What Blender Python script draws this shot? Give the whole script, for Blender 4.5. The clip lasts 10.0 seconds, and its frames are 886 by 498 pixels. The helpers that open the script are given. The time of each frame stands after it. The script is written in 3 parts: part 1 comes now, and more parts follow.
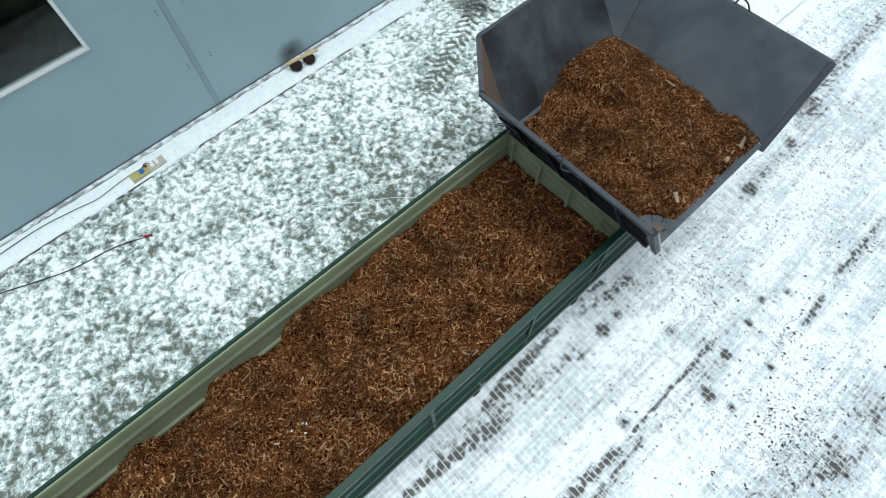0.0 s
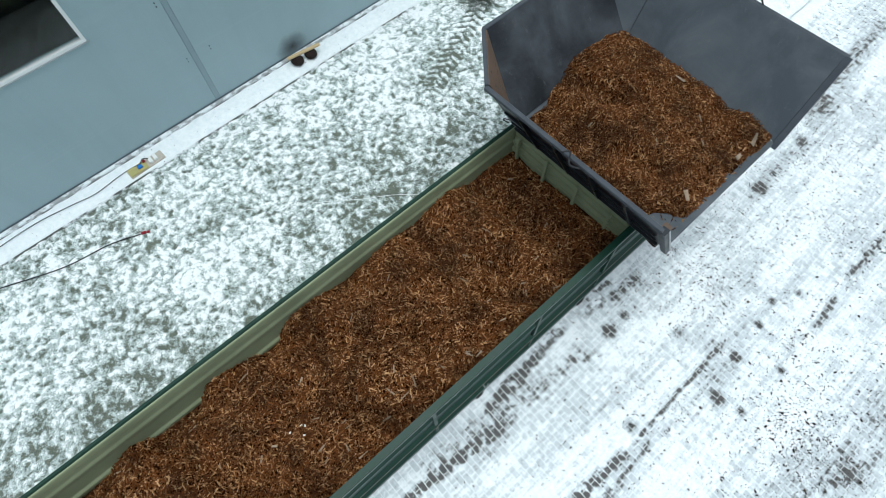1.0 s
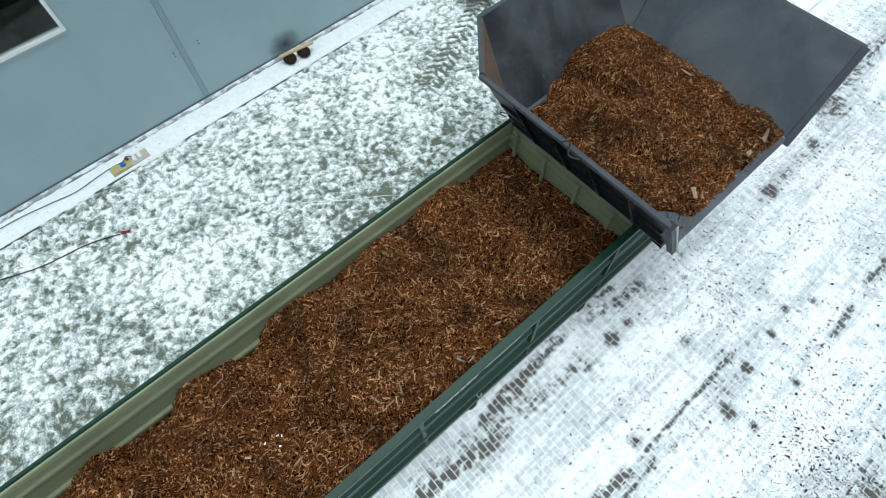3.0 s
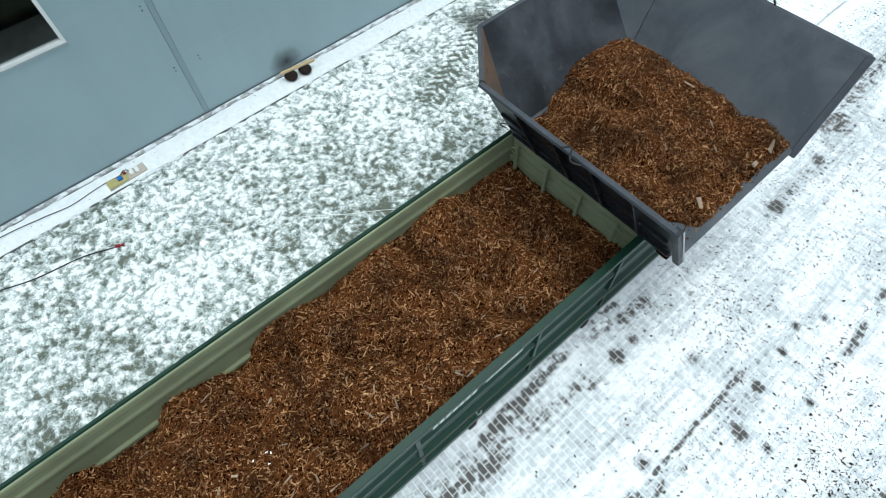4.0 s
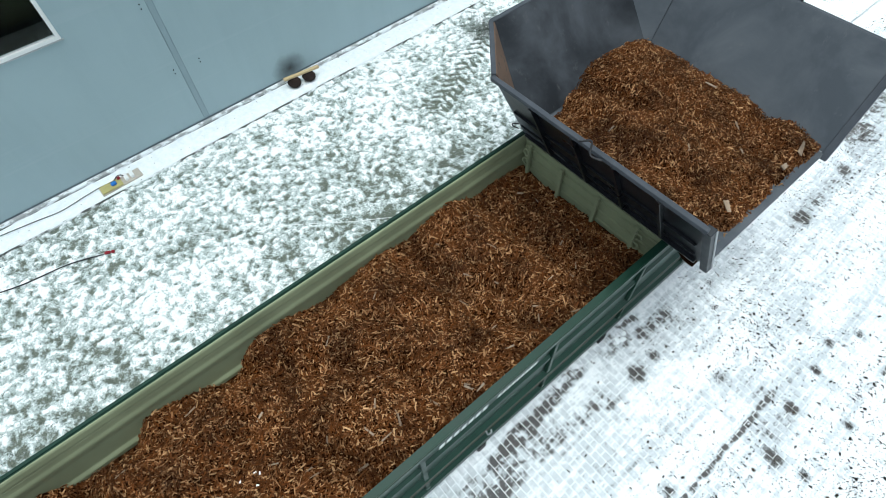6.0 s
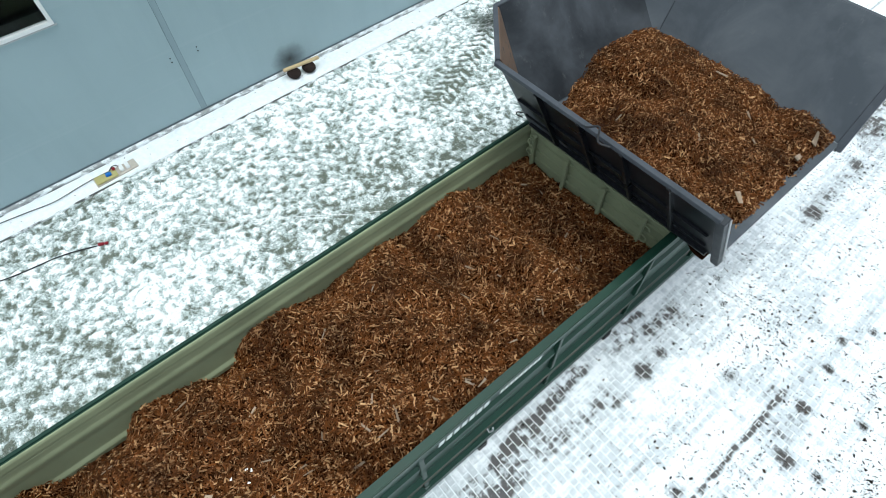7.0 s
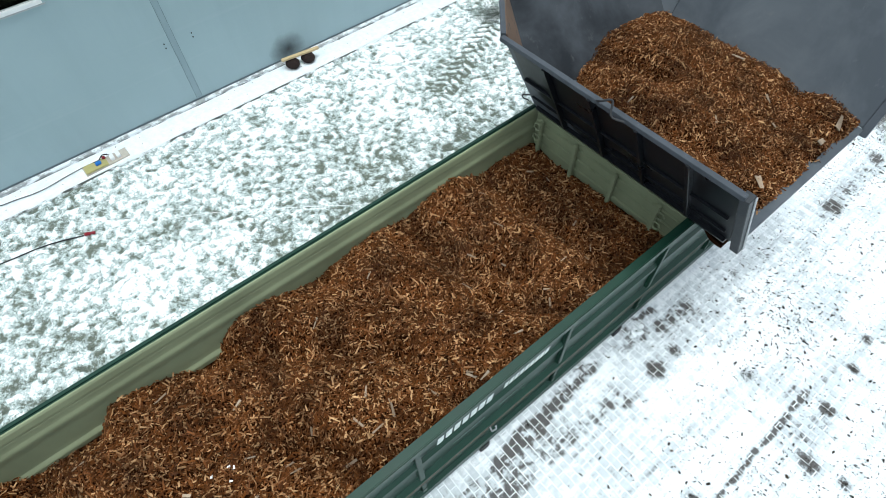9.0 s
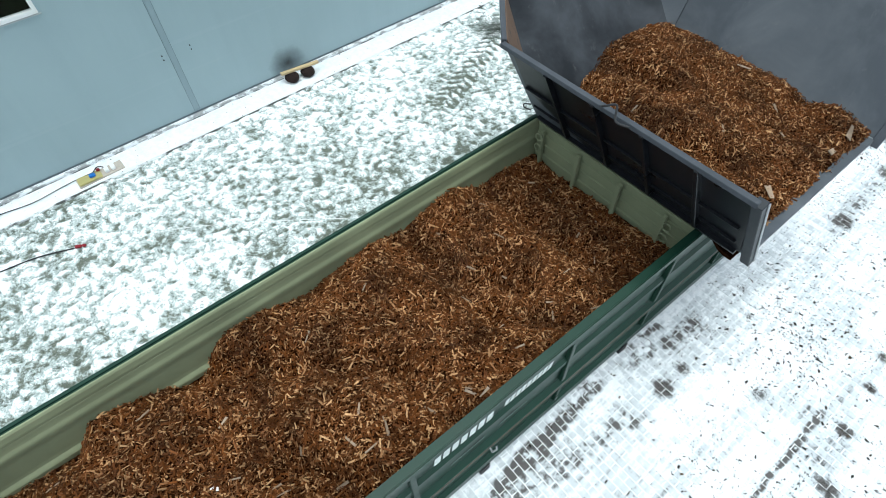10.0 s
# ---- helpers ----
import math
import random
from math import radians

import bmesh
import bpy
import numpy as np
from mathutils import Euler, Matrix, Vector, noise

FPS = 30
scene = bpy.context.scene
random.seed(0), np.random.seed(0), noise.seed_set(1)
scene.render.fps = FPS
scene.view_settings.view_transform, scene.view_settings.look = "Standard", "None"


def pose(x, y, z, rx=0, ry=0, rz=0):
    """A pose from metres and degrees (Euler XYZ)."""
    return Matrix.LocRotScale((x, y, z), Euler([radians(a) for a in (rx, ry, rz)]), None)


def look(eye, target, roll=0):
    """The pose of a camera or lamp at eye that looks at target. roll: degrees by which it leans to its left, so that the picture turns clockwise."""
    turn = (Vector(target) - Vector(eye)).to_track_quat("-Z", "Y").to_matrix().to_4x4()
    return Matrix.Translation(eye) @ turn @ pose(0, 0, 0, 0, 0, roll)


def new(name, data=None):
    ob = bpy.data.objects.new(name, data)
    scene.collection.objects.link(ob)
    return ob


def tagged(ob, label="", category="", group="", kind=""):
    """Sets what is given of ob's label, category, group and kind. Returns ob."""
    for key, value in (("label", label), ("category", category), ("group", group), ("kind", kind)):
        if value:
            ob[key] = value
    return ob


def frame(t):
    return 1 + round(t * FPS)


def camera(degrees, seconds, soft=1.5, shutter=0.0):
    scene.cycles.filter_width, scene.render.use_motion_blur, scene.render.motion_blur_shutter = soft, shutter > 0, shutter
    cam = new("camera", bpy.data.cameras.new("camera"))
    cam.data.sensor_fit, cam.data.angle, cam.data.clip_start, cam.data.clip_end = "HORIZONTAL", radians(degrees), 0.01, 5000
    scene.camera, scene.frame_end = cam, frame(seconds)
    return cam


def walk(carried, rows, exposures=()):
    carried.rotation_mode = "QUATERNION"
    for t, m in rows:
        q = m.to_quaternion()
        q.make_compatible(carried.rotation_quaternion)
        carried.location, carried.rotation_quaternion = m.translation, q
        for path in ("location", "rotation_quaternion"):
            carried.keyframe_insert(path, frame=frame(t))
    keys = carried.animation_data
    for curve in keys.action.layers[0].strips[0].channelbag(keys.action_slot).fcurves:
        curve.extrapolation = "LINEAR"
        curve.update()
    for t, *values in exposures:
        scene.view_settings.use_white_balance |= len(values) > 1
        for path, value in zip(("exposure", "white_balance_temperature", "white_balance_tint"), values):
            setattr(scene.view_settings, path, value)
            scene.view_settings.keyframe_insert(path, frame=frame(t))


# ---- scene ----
cam = camera(77.7, 10.0, 0.8)
PATH = [
    (0, (3.812, -4.574, 9.431), (3.12, -4.015, 7.639), -3.4),
    (0.5, (3.756, -4.595, 9.344), (3.063, -4.035, 7.554), -3.2),
    (1, (3.736, -4.55, 9.229), (3.041, -3.996, 7.437), -3.4),
    (1.5, (3.725, -4.49, 9.088), (3.025, -3.936, 7.298), -3.5),
    (2, (3.732, -4.447, 8.92), (3.024, -3.89, 7.134), -3.5),
    (2.5, (3.763, -4.44, 8.788), (3.046, -3.875, 7.008), -3.3),
    (4, (3.945, -4.489, 8.334), (3.129, -3.85, 6.624), -3.1),
    (4.5, (3.948, -4.529, 8.169), (3.097, -3.862, 6.486), -2.9),
    (5, (3.918, -4.544, 8.015), (3.038, -3.856, 6.356), -2.8),
    (5.5, (3.887, -4.54, 7.876), (3.006, -3.855, 6.217), -2.9),
    (7, (3.845, -4.504, 7.477), (2.955, -3.824, 5.82), -2.8),
    (7.5, (3.854, -4.517, 7.348), (2.961, -3.836, 5.693), -2.7),
    (8, (3.856, -4.54, 7.218), (2.957, -3.856, 5.567), -2.6),
    (8.5, (3.858, -4.533, 7.103), (2.951, -3.845, 5.458), -2.6),
    (9, (3.856, -4.51, 6.973), (2.936, -3.815, 5.339), -2.6),
    (9.5, (3.841, -4.48, 6.843), (2.896, -3.769, 5.23), -2.6),
    (10, (3.841, -4.46, 6.715), (2.869, -3.729, 5.127), -2.5),
]
walk(cam, [(t, look(eye, target, roll)) for t, eye, target, roll in PATH],
     exposures=[(0, 0.42, 5950, -1), (2.5, 0.44, 5965, -1), (4.5, 0.55, 6000, -1), (7.0, 0.69, 6030, 0), (10, 0.83, 6030, 0)])

# ---- world and light ----
world = bpy.data.worlds.new("overcast_sky")
scene.world = world
world.use_nodes = True
wn, wl = world.node_tree.nodes, world.node_tree.links
sky = wn.new("ShaderNodeTexSky")
sky.sky_type, sky.sun_disc = "NISHITA", False
sky.sun_elevation, sky.sun_rotation = radians(75), radians(150)
sky.air_density, sky.dust_density, sky.ozone_density = 1.0, 3.0, 1.0
soften = wn.new("ShaderNodeHueSaturation")
soften.inputs["Saturation"].default_value = 0.42
wl.new(sky.outputs[0], soften.inputs["Color"])
wl.new(soften.outputs[0], wn["Background"].inputs["Color"])
wn["Background"].inputs["Strength"].default_value = 0.11
sun_data = bpy.data.lights.new("sun", "SUN")
sun_data.energy, sun_data.angle, sun_data.color = 1.35, radians(36), (1.0, 0.98, 0.95)
sun = new("sun", sun_data)
sun.matrix_world = look((1.2, 2.0, 15), (0, 0, 0))


# ---- materials ----
class Nodes:
    """A node material in the making."""

    def __init__(self, name, rough=0.6, metal=0.0, spec=0.5):
        self.mat = bpy.data.materials.new(name)
        self.mat.use_nodes = True
        self.tree = self.mat.node_tree
        self.bsdf = self.tree.nodes["Principled BSDF"]
        self.put("Roughness", rough), self.put("Metallic", metal), self.put("Specular IOR Level", spec)
        self.place = self.tree.nodes.new("ShaderNodeTexCoord").outputs["Object"]

    def put(self, socket, value):
        if isinstance(value, bpy.types.NodeSocket):
            self.tree.links.new(value, self.bsdf.inputs[socket])
        else:
            self.bsdf.inputs[socket].default_value = value

    def world_place(self):
        self.place = self.tree.nodes.new("ShaderNodeNewGeometry").outputs["Position"]
        return self

    def stretched(self, sx, sy, sz):
        m = self.tree.nodes.new("ShaderNodeMapping")
        m.inputs["Scale"].default_value = (sx, sy, sz)
        self.tree.links.new(self.place, m.inputs["Vector"])
        return m.outputs[0]

    def noise(self, scale, detail=4.0, rough=0.6, at=None, warp=0.0):
        n = self.tree.nodes.new("ShaderNodeTexNoise")
        n.inputs["Scale"].default_value, n.inputs["Detail"].default_value = scale, detail
        n.inputs["Roughness"].default_value, n.inputs["Distortion"].default_value = rough, warp
        self.tree.links.new(at or self.place, n.inputs["Vector"])
        return n.outputs["Fac"]

    def ramp(self, fac, *stops):
        r = self.tree.nodes.new("ShaderNodeValToRGB")
        e = r.color_ramp.elements
        while len(e) < len(stops):
            e.new(0.5)
        for el, (pos, col) in zip(e, stops):
            el.position = pos
            el.color = (*col, 1) if isinstance(col, tuple) else (col, col, col, 1)
        self.tree.links.new(fac, r.inputs[0])
        return r.outputs[0]

    def mix(self, fac, a, b, how="MIX"):
        m = self.tree.nodes.new("ShaderNodeMix")
        m.data_type, m.blend_type = "RGBA", how
        for i, v in ((0, fac), (6, a), (7, b)):
            if isinstance(v, bpy.types.NodeSocket):
                self.tree.links.new(v, m.inputs[i])
            else:
                m.inputs[i].default_value = (*v, 1) if isinstance(v, tuple) else v
        return m.outputs[2]

    def math(self, op, a, b=0.0, clamp=False):
        m = self.tree.nodes.new("ShaderNodeMath")
        m.operation, m.use_clamp = op, clamp
        for i, v in ((0, a), (1, b)):
            if isinstance(v, bpy.types.NodeSocket):
                self.tree.links.new(v, m.inputs[i])
            else:
                m.inputs[i].default_value = v
        return m.outputs[0]

    def axis(self, i):
        s = self.tree.nodes.new("ShaderNodeSeparateXYZ")
        self.tree.links.new(self.place, s.inputs[0])
        return s.outputs[i]

    def bump(self, height, strength=0.3, distance=0.01):
        b = self.tree.nodes.new("ShaderNodeBump")
        b.inputs["Strength"].default_value, b.inputs["Distance"].default_value = strength, distance
        self.tree.links.new(height, b.inputs["Height"])
        self.put("Normal", b.outputs[0])

    def island(self):
        return self.tree.nodes.new("ShaderNodeNewGeometry").outputs["Random Per Island"]

    def single(self):
        return self.tree.nodes.new("ShaderNodeObjectInfo").outputs["Random"]


def painted(name, col, worn, rough=0.45, scale=3.0, wear=0.62, grain=60.0, metal=0.0, spec=0.3):
    """Paint with cloudy fading, fine grain and worn spots."""
    n = Nodes(name, rough, metal, spec).world_place()
    cloud = n.noise(scale, 5, 0.6)
    base = n.mix(n.ramp(cloud, (0.3, 0.0), (0.75, 1.0)), tuple(c * 0.82 for c in col), tuple(min(1, c * 1.18) for c in col))
    spot = n.ramp(n.noise(scale * 4, 8, 0.72), (wear, 0.0), (wear + 0.08, 1.0))
    n.put("Base Color", n.mix(spot, base, worn))
    n.put("Roughness", n.ramp(cloud, (0.3, rough * 0.85), (0.7, min(1, rough * 1.2))))
    n.bump(n.noise(grain, 4), 0.12, 0.004)
    return n.mat


def lawn_material():
    """Snow on the raised clumps, bare grass in the hollows between them."""
    n = Nodes("snowy_grass", 0.85, 0, 0.15).world_place()
    level = n.math("MULTIPLY", n.axis(2), 8.5)
    speck = n.math("MULTIPLY", n.math("SUBTRACT", n.noise(30, 6, 0.7, warp=0.4), 0.5), 0.60)
    clump = n.math("MULTIPLY", n.math("SUBTRACT", n.noise(11, 4, 0.6, warp=0.5), 0.5), 0.50)
    mask = n.math("ADD", n.math("ADD", level, 0.500), n.math("ADD", speck, clump))
    grass = n.ramp(n.noise(55, 5, 0.7), (0.3, (0.065, 0.078, 0.064)), (0.52, (0.155, 0.175, 0.145)), (0.72, (0.30, 0.305, 0.25)))
    frost = n.mix(n.ramp(n.noise(34, 5, 0.7), (0.36, 0.0), (0.62, 1.0)), (0.27, 0.325, 0.31), (0.64, 0.71, 0.70))
    snow = n.ramp(n.noise(22, 6, 0.7), (0.34, (0.76, 0.81, 0.81)), (0.5, (0.93, 0.945, 0.95)))
    low = n.mix(n.ramp(mask, (0.35, 0.0), (0.45, 1.0)), grass, frost)
    n.put("Base Color", n.mix(n.ramp(mask, (0.50, 0.0), (0.59, 1.0)), low, snow))
    n.bump(mask, 0.8, 0.05)
    return n.mat


def snow_material(name, dirt=0.62):
    n = Nodes(name, 0.75, 0, 0.25).world_place()
    snow = n.ramp(n.noise(9, 7, 0.7), (0.3, (0.76, 0.81, 0.83)), (0.6, (0.89, 0.915, 0.93)))
    speck = n.ramp(n.noise(26, 6, 0.75, warp=0.5), (dirt, 0.0), (dirt + 0.06, 1.0))
    n.put("Base Color", n.mix(speck, snow, (0.30, 0.31, 0.30)))
    n.bump(n.noise(22, 7), 0.5, 0.02)
    return n.mat


# x, lean, y, half width, bareness, from y, to y
BARE_STRIPS = [(2.73, -0.105, -1.75, 0.075, 0.98, -3.25, -1.0), (3.09, 0.09, -3.9, 0.06, 0.95, -5.2, -2.95), (3.18, 0.11, -2.0, 0.15, 0.32, -4.6, -1.0), (2.80, 0.03, -1.8, 0.33, 0.09, -6.0, 1.2), (2.86, 0.15, -0.2, 0.13, 0.34, -1.0, 0.7), (4.71, 0.035, -2.5, 0.065, 1.1, -4.4, -1.85),
               (4.72, -0.02, -0.5, 0.03, 0.85, -1.9, 0.75), (5.55, -0.14, 2.4, 0.05, 0.75, 1.85, 2.9), (4.94, -0.09, -2.2, 0.05, 0.42, -4.0, -1.4), (2.66, 0.0, -0.3, 0.05, 0.5, -0.7, 0.25),
               (3.30, 0.0, 4.4, 0.08, 0.3, 3.2, 5.6), (5.46, 0.0, 4.0, 0.05, 0.45, 3.2, 5.2), (7.3, 0.3, 0.6, 0.30, 0.26, -1.4, 3.2), (2.85, -0.12, 7.6, 0.2, 0.35, 5.6, 11.0)]
BARE_PATCHES = [(3.28, -0.62, 0.11, 0.75), (3.25, -0.22, 0.08, 0.6), (4.10, 0.26, 0.10, 0.5), (4.55, -1.57, 0.09, 0.8), (5.20, -0.19, 0.13, 0.65), (4.82, 1.91, 0.07, 0.7), (4.93, 1.36, 0.07, 0.7),
                (4.98, 0.59, 0.08, 0.6), (5.57, -0.10, 0.07, 0.6), (4.48, 0.43, 0.22, 0.26), (4.96, 0.10, 0.26, 0.24), (6.96, 1.75, 0.45, 0.22), (7.17, 0.28, 0.32, 0.22), (3.33, 3.73, 0.12, 0.7),
                (5.62, 0.96, 0.07, 0.6), (5.05, 2.37, 0.07, 0.55), (4.43, 1.92, 0.22, 0.26), (3.0, 6.4, 0.3, 0.4), (3.2, 5.3, 0.12, 0.5)]


def paver_material():
    n = Nodes("snowy_paver", 0.75, 0, 0.3).world_place()
    fine = n.noise(16, 8, 0.74, warp=0.6)
    patch = n.noise(2.8, 6, 0.66)
    x, y = n.axis(0), n.axis(1)
    bare = n.math("MULTIPLY", n.math("SUBTRACT", n.noise(1.7, 5, 0.6, n.stretched(1.0, 0.2, 1.0), 0.3), 0.43), 0.95)
    wobble = n.math("MULTIPLY", n.math("SUBTRACT", n.noise(1.3, 3), 0.5), 0.12)
    ridges = n.noise(13, 6, 0.7, n.stretched(1.0, 0.04, 1.0), 0.1)
    bare = n.math("ADD", bare, n.math("MULTIPLY", n.math("SUBTRACT", ridges, 0.47), 0.8))
    broken = n.ramp(n.noise(7, 4, 0.65), (0.36, 0.0), (0.60, 1.3))
    for x0, lean, y0, half, much, start, stop in BARE_STRIPS:
        off = n.math("ADD", n.math("SUBTRACT", n.math("SUBTRACT", x, x0), n.math("MULTIPLY", n.math("SUBTRACT", y, y0), lean)), wobble)
        hump = n.math("MULTIPLY", n.math("SUBTRACT", 1.0, n.math("DIVIDE", n.math("ABSOLUTE", off), half * 2.0), True), broken)
        along = n.math("MULTIPLY", n.math("MULTIPLY", n.math("SUBTRACT", y, start), 4.0, True), n.math("MULTIPLY", n.math("SUBTRACT", stop, y), 4.0, True))
        bare = n.math("ADD", bare, n.math("MULTIPLY", n.math("MULTIPLY", hump, much), along))
    for x0, y0, r, much in BARE_PATCHES:
        d = n.math("SQRT", n.math("ADD", n.math("POWER", n.math("SUBTRACT", x, x0), 2.0), n.math("POWER", n.math("SUBTRACT", y, y0), 2.0)))
        hump = n.math("SUBTRACT", 1.0, n.math("DIVIDE", d, r * 1.6), True)
        bare = n.math("ADD", bare, n.math("MULTIPLY", hump, much))
    bare = n.math("MULTIPLY", bare, n.math("ADD", n.math("MULTIPLY", patch, 1.5), 0.25))
    bare = n.math("ADD", bare, n.math("MULTIPLY", n.math("SUBTRACT", fine, 0.5), 0.9))
    each = n.math("ADD", n.math("MULTIPLY", n.math("SUBTRACT", n.single(), 0.5), 0.16), n.math("MULTIPLY", n.math("SUBTRACT", n.island(), 0.5), 0.16))
    bare = n.math("ADD", bare, each)
    stone = n.mix(n.noise(60, 4), (0.05, 0.051, 0.053), (0.135, 0.134, 0.135))
    stone = n.mix(n.math("MULTIPLY", n.single(), 0.5), stone, (0.115, 0.105, 0.098))
    snow = n.ramp(n.noise(14, 6, 0.7), (0.3, (0.72, 0.765, 0.79)), (0.6, (0.88, 0.90, 0.915)))
    film = n.mix(fine, (0.43, 0.465, 0.49), (0.65, 0.69, 0.715))
    top = n.mix(n.ramp(bare, (0.06, 0.0), (0.26, 1.0)), snow, film)
    n.put("Base Color", n.mix(n.ramp(bare, (0.36, 0.0), (0.56, 1.0)), top, stone))
    n.bump(n.math("ADD", n.math("MULTIPLY", bare, -0.6), n.math("MULTIPLY", fine, 0.4)), 0.45, 0.02)
    return n.mat


def chip_material(name, dark, mid, pale, rough=0.7, spec=0.15):
    n = Nodes(name, rough, 0, spec).world_place()
    own = n.ramp(n.island(), (0.0, dark), (0.23, tuple(0.85 * a + 0.15 * b for a, b in zip(dark, mid))), (0.43, tuple((a + b) / 2 for a, b in zip(dark, mid))), (0.64, mid), (0.82, tuple(0.66 * a + 0.34 * b for a, b in zip(mid, pale))), (0.95, pale))
    damp = n.ramp(n.noise(1.9, 5, 0.62), (0.37, 0.45), (0.57, 1.0))
    n.put("Base Color", n.mix(1.0, n.mix(n.noise(90, 3), own, tuple(c * 0.8 for c in mid)), damp, "MULTIPLY"))
    n.bump(n.noise(140, 3), 0.3, 0.004)
    return n.mat


def plain(name, col, rough=0.6, metal=0.0, shade=0.15, scale=20.0, spec=0.3):
    n = Nodes(name, rough, metal, spec).world_place()
    n.put("Base Color", n.mix(n.noise(scale, 5, 0.65), tuple(c * (1 - shade) for c in col), tuple(min(1, c * (1 + shade)) for c in col)))
    n.bump(n.noise(scale * 5, 3), 0.1, 0.003)
    return n.mat


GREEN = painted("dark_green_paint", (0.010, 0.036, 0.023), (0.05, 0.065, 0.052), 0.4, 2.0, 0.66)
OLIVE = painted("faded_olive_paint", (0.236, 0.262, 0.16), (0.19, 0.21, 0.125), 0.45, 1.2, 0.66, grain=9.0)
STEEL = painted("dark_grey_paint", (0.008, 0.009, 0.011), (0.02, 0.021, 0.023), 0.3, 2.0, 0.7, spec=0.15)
def scuffed_plate(name, low, high, scratch):
    n = Nodes(name, 0.5, 0, 0.3).world_place()
    broad = n.noise(0.9, 5, 0.6, warp=0.4)
    base = n.mix(n.ramp(broad, (0.36, 0.0), (0.64, 1.0)), low, high)
    scrape = n.ramp(n.noise(5, 7, 0.75, n.stretched(1.0, 1.0, 0.35)), (0.60, 0.0), (0.70, 0.6))
    fleck = n.ramp(n.noise(34, 5, 0.7), (0.68, 0.0), (0.72, 0.7))
    n.put("Base Color", n.mix(fleck, n.mix(scrape, base, scratch), (0.13, 0.12, 0.11)))
    n.put("Roughness", n.ramp(broad, (0.3, 0.42), (0.7, 0.6)))
    n.bump(n.noise(2.0, 3), 0.25, 0.02)
    return n.mat


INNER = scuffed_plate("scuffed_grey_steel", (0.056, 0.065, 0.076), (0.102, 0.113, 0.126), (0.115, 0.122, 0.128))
# Darker copy of INNER: stains plus the back plate's shade, put into the colour.
STAINED_SHADED = scuffed_plate("stained_shaded_steel", (0.014, 0.016, 0.019), (0.062, 0.068, 0.077), (0.085, 0.085, 0.085))
RIM = painted("worn_rim_paint", (0.062, 0.069, 0.080), (0.11, 0.11, 0.115), 0.5, 4.0, 0.62, spec=0.2)
POST = painted("dull_grey_paint", (0.030, 0.034, 0.040), (0.07, 0.07, 0.075), 0.45, 4.0, 0.62, spec=0.2)
RUST = painted("rust_brown_steel", (0.13, 0.085, 0.06), (0.07, 0.06, 0.055), 0.7, 2.5, 0.55)
WORN = painted("bare_worn_steel", (0.34, 0.35, 0.36), (0.2, 0.17, 0.14), 0.5, 5.0, 0.6, metal=0.3)
def stained_shaded_wall():
    n = Nodes("blue_grey_sheet_metal", 0.42, 0, 0.3).world_place()
    cloud = n.noise(0.8, 4, 0.5)
    base = n.mix(cloud, (0.305, 0.396, 0.424), (0.358, 0.460, 0.490))
    streak = n.ramp(n.noise(2.2, 5, 0.6, n.stretched(1.0, 1.0, 0.12)), (0.45, 0.0), (0.75, 0.35))
    base = n.mix(streak, base, (0.28, 0.365, 0.392))
    lines = n.ramp(n.noise(5.5, 2, 0.5, n.stretched(0.01, 0.02, 1.0)), (0.60, 0.0), (0.66, 0.16))
    base = n.mix(lines, base, (0.40, 0.48, 0.51))
    # Soft shadow above the boot brush, painted into the wall's colour.
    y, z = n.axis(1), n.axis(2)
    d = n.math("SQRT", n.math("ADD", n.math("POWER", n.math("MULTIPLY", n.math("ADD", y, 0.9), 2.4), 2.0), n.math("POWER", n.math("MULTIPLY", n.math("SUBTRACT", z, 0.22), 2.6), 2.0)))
    brush_shade = n.math("SUBTRACT", 1.0, n.math("ADD", d, n.math("MULTIPLY", n.math("SUBTRACT", n.noise(6, 3), 0.5), 0.4)), True)
    n.put("Base Color", n.mix(n.math("MULTIPLY", brush_shade, 0.95), base, (0.05, 0.055, 0.06)))
    n.bump(n.noise(1.5, 3), 0.15, 0.01)
    return n.mat


WALL = stained_shaded_wall()
TRIM = plain("pale_grey_trim", (0.42, 0.45, 0.46), 0.5)
WHITE = plain("white_plastic", (0.8, 0.81, 0.8), 0.35, shade=0.04)
BLACK = plain("black_rubber", (0.02, 0.02, 0.022), 0.6)
RED = plain("red_plastic", (0.22, 0.012, 0.02), 0.4)
BLUE = plain("blue_plastic", (0.03, 0.16, 0.5), 0.4)
YELLOW = plain("dull_yellow_board", (0.42, 0.38, 0.16), 0.7)
WOOD = plain("pale_wood", (0.55, 0.42, 0.24), 0.65, scale=30)
BRISTLE = plain("dark_bristles", (0.02, 0.012, 0.01), 0.9, shade=0.4, scale=90)
LAWN, SNOW, PAVER = lawn_material(), snow_material("trodden_snow"), paver_material()
STRIPSNOW = snow_material("clean_snow", 0.70)
BARK = chip_material("bark_chips", (0.007, 0.0024, 0.0008), (0.182, 0.0595, 0.0132), (0.92, 0.59, 0.30), 0.6, 0.12)
LITTER = chip_material("dark_litter", (0.010, 0.009, 0.008), (0.035, 0.030, 0.025), (0.16, 0.11, 0.07))
BLADE = chip_material("grass_blades", (0.06, 0.072, 0.064), (0.15, 0.17, 0.148), (0.30, 0.31, 0.27))
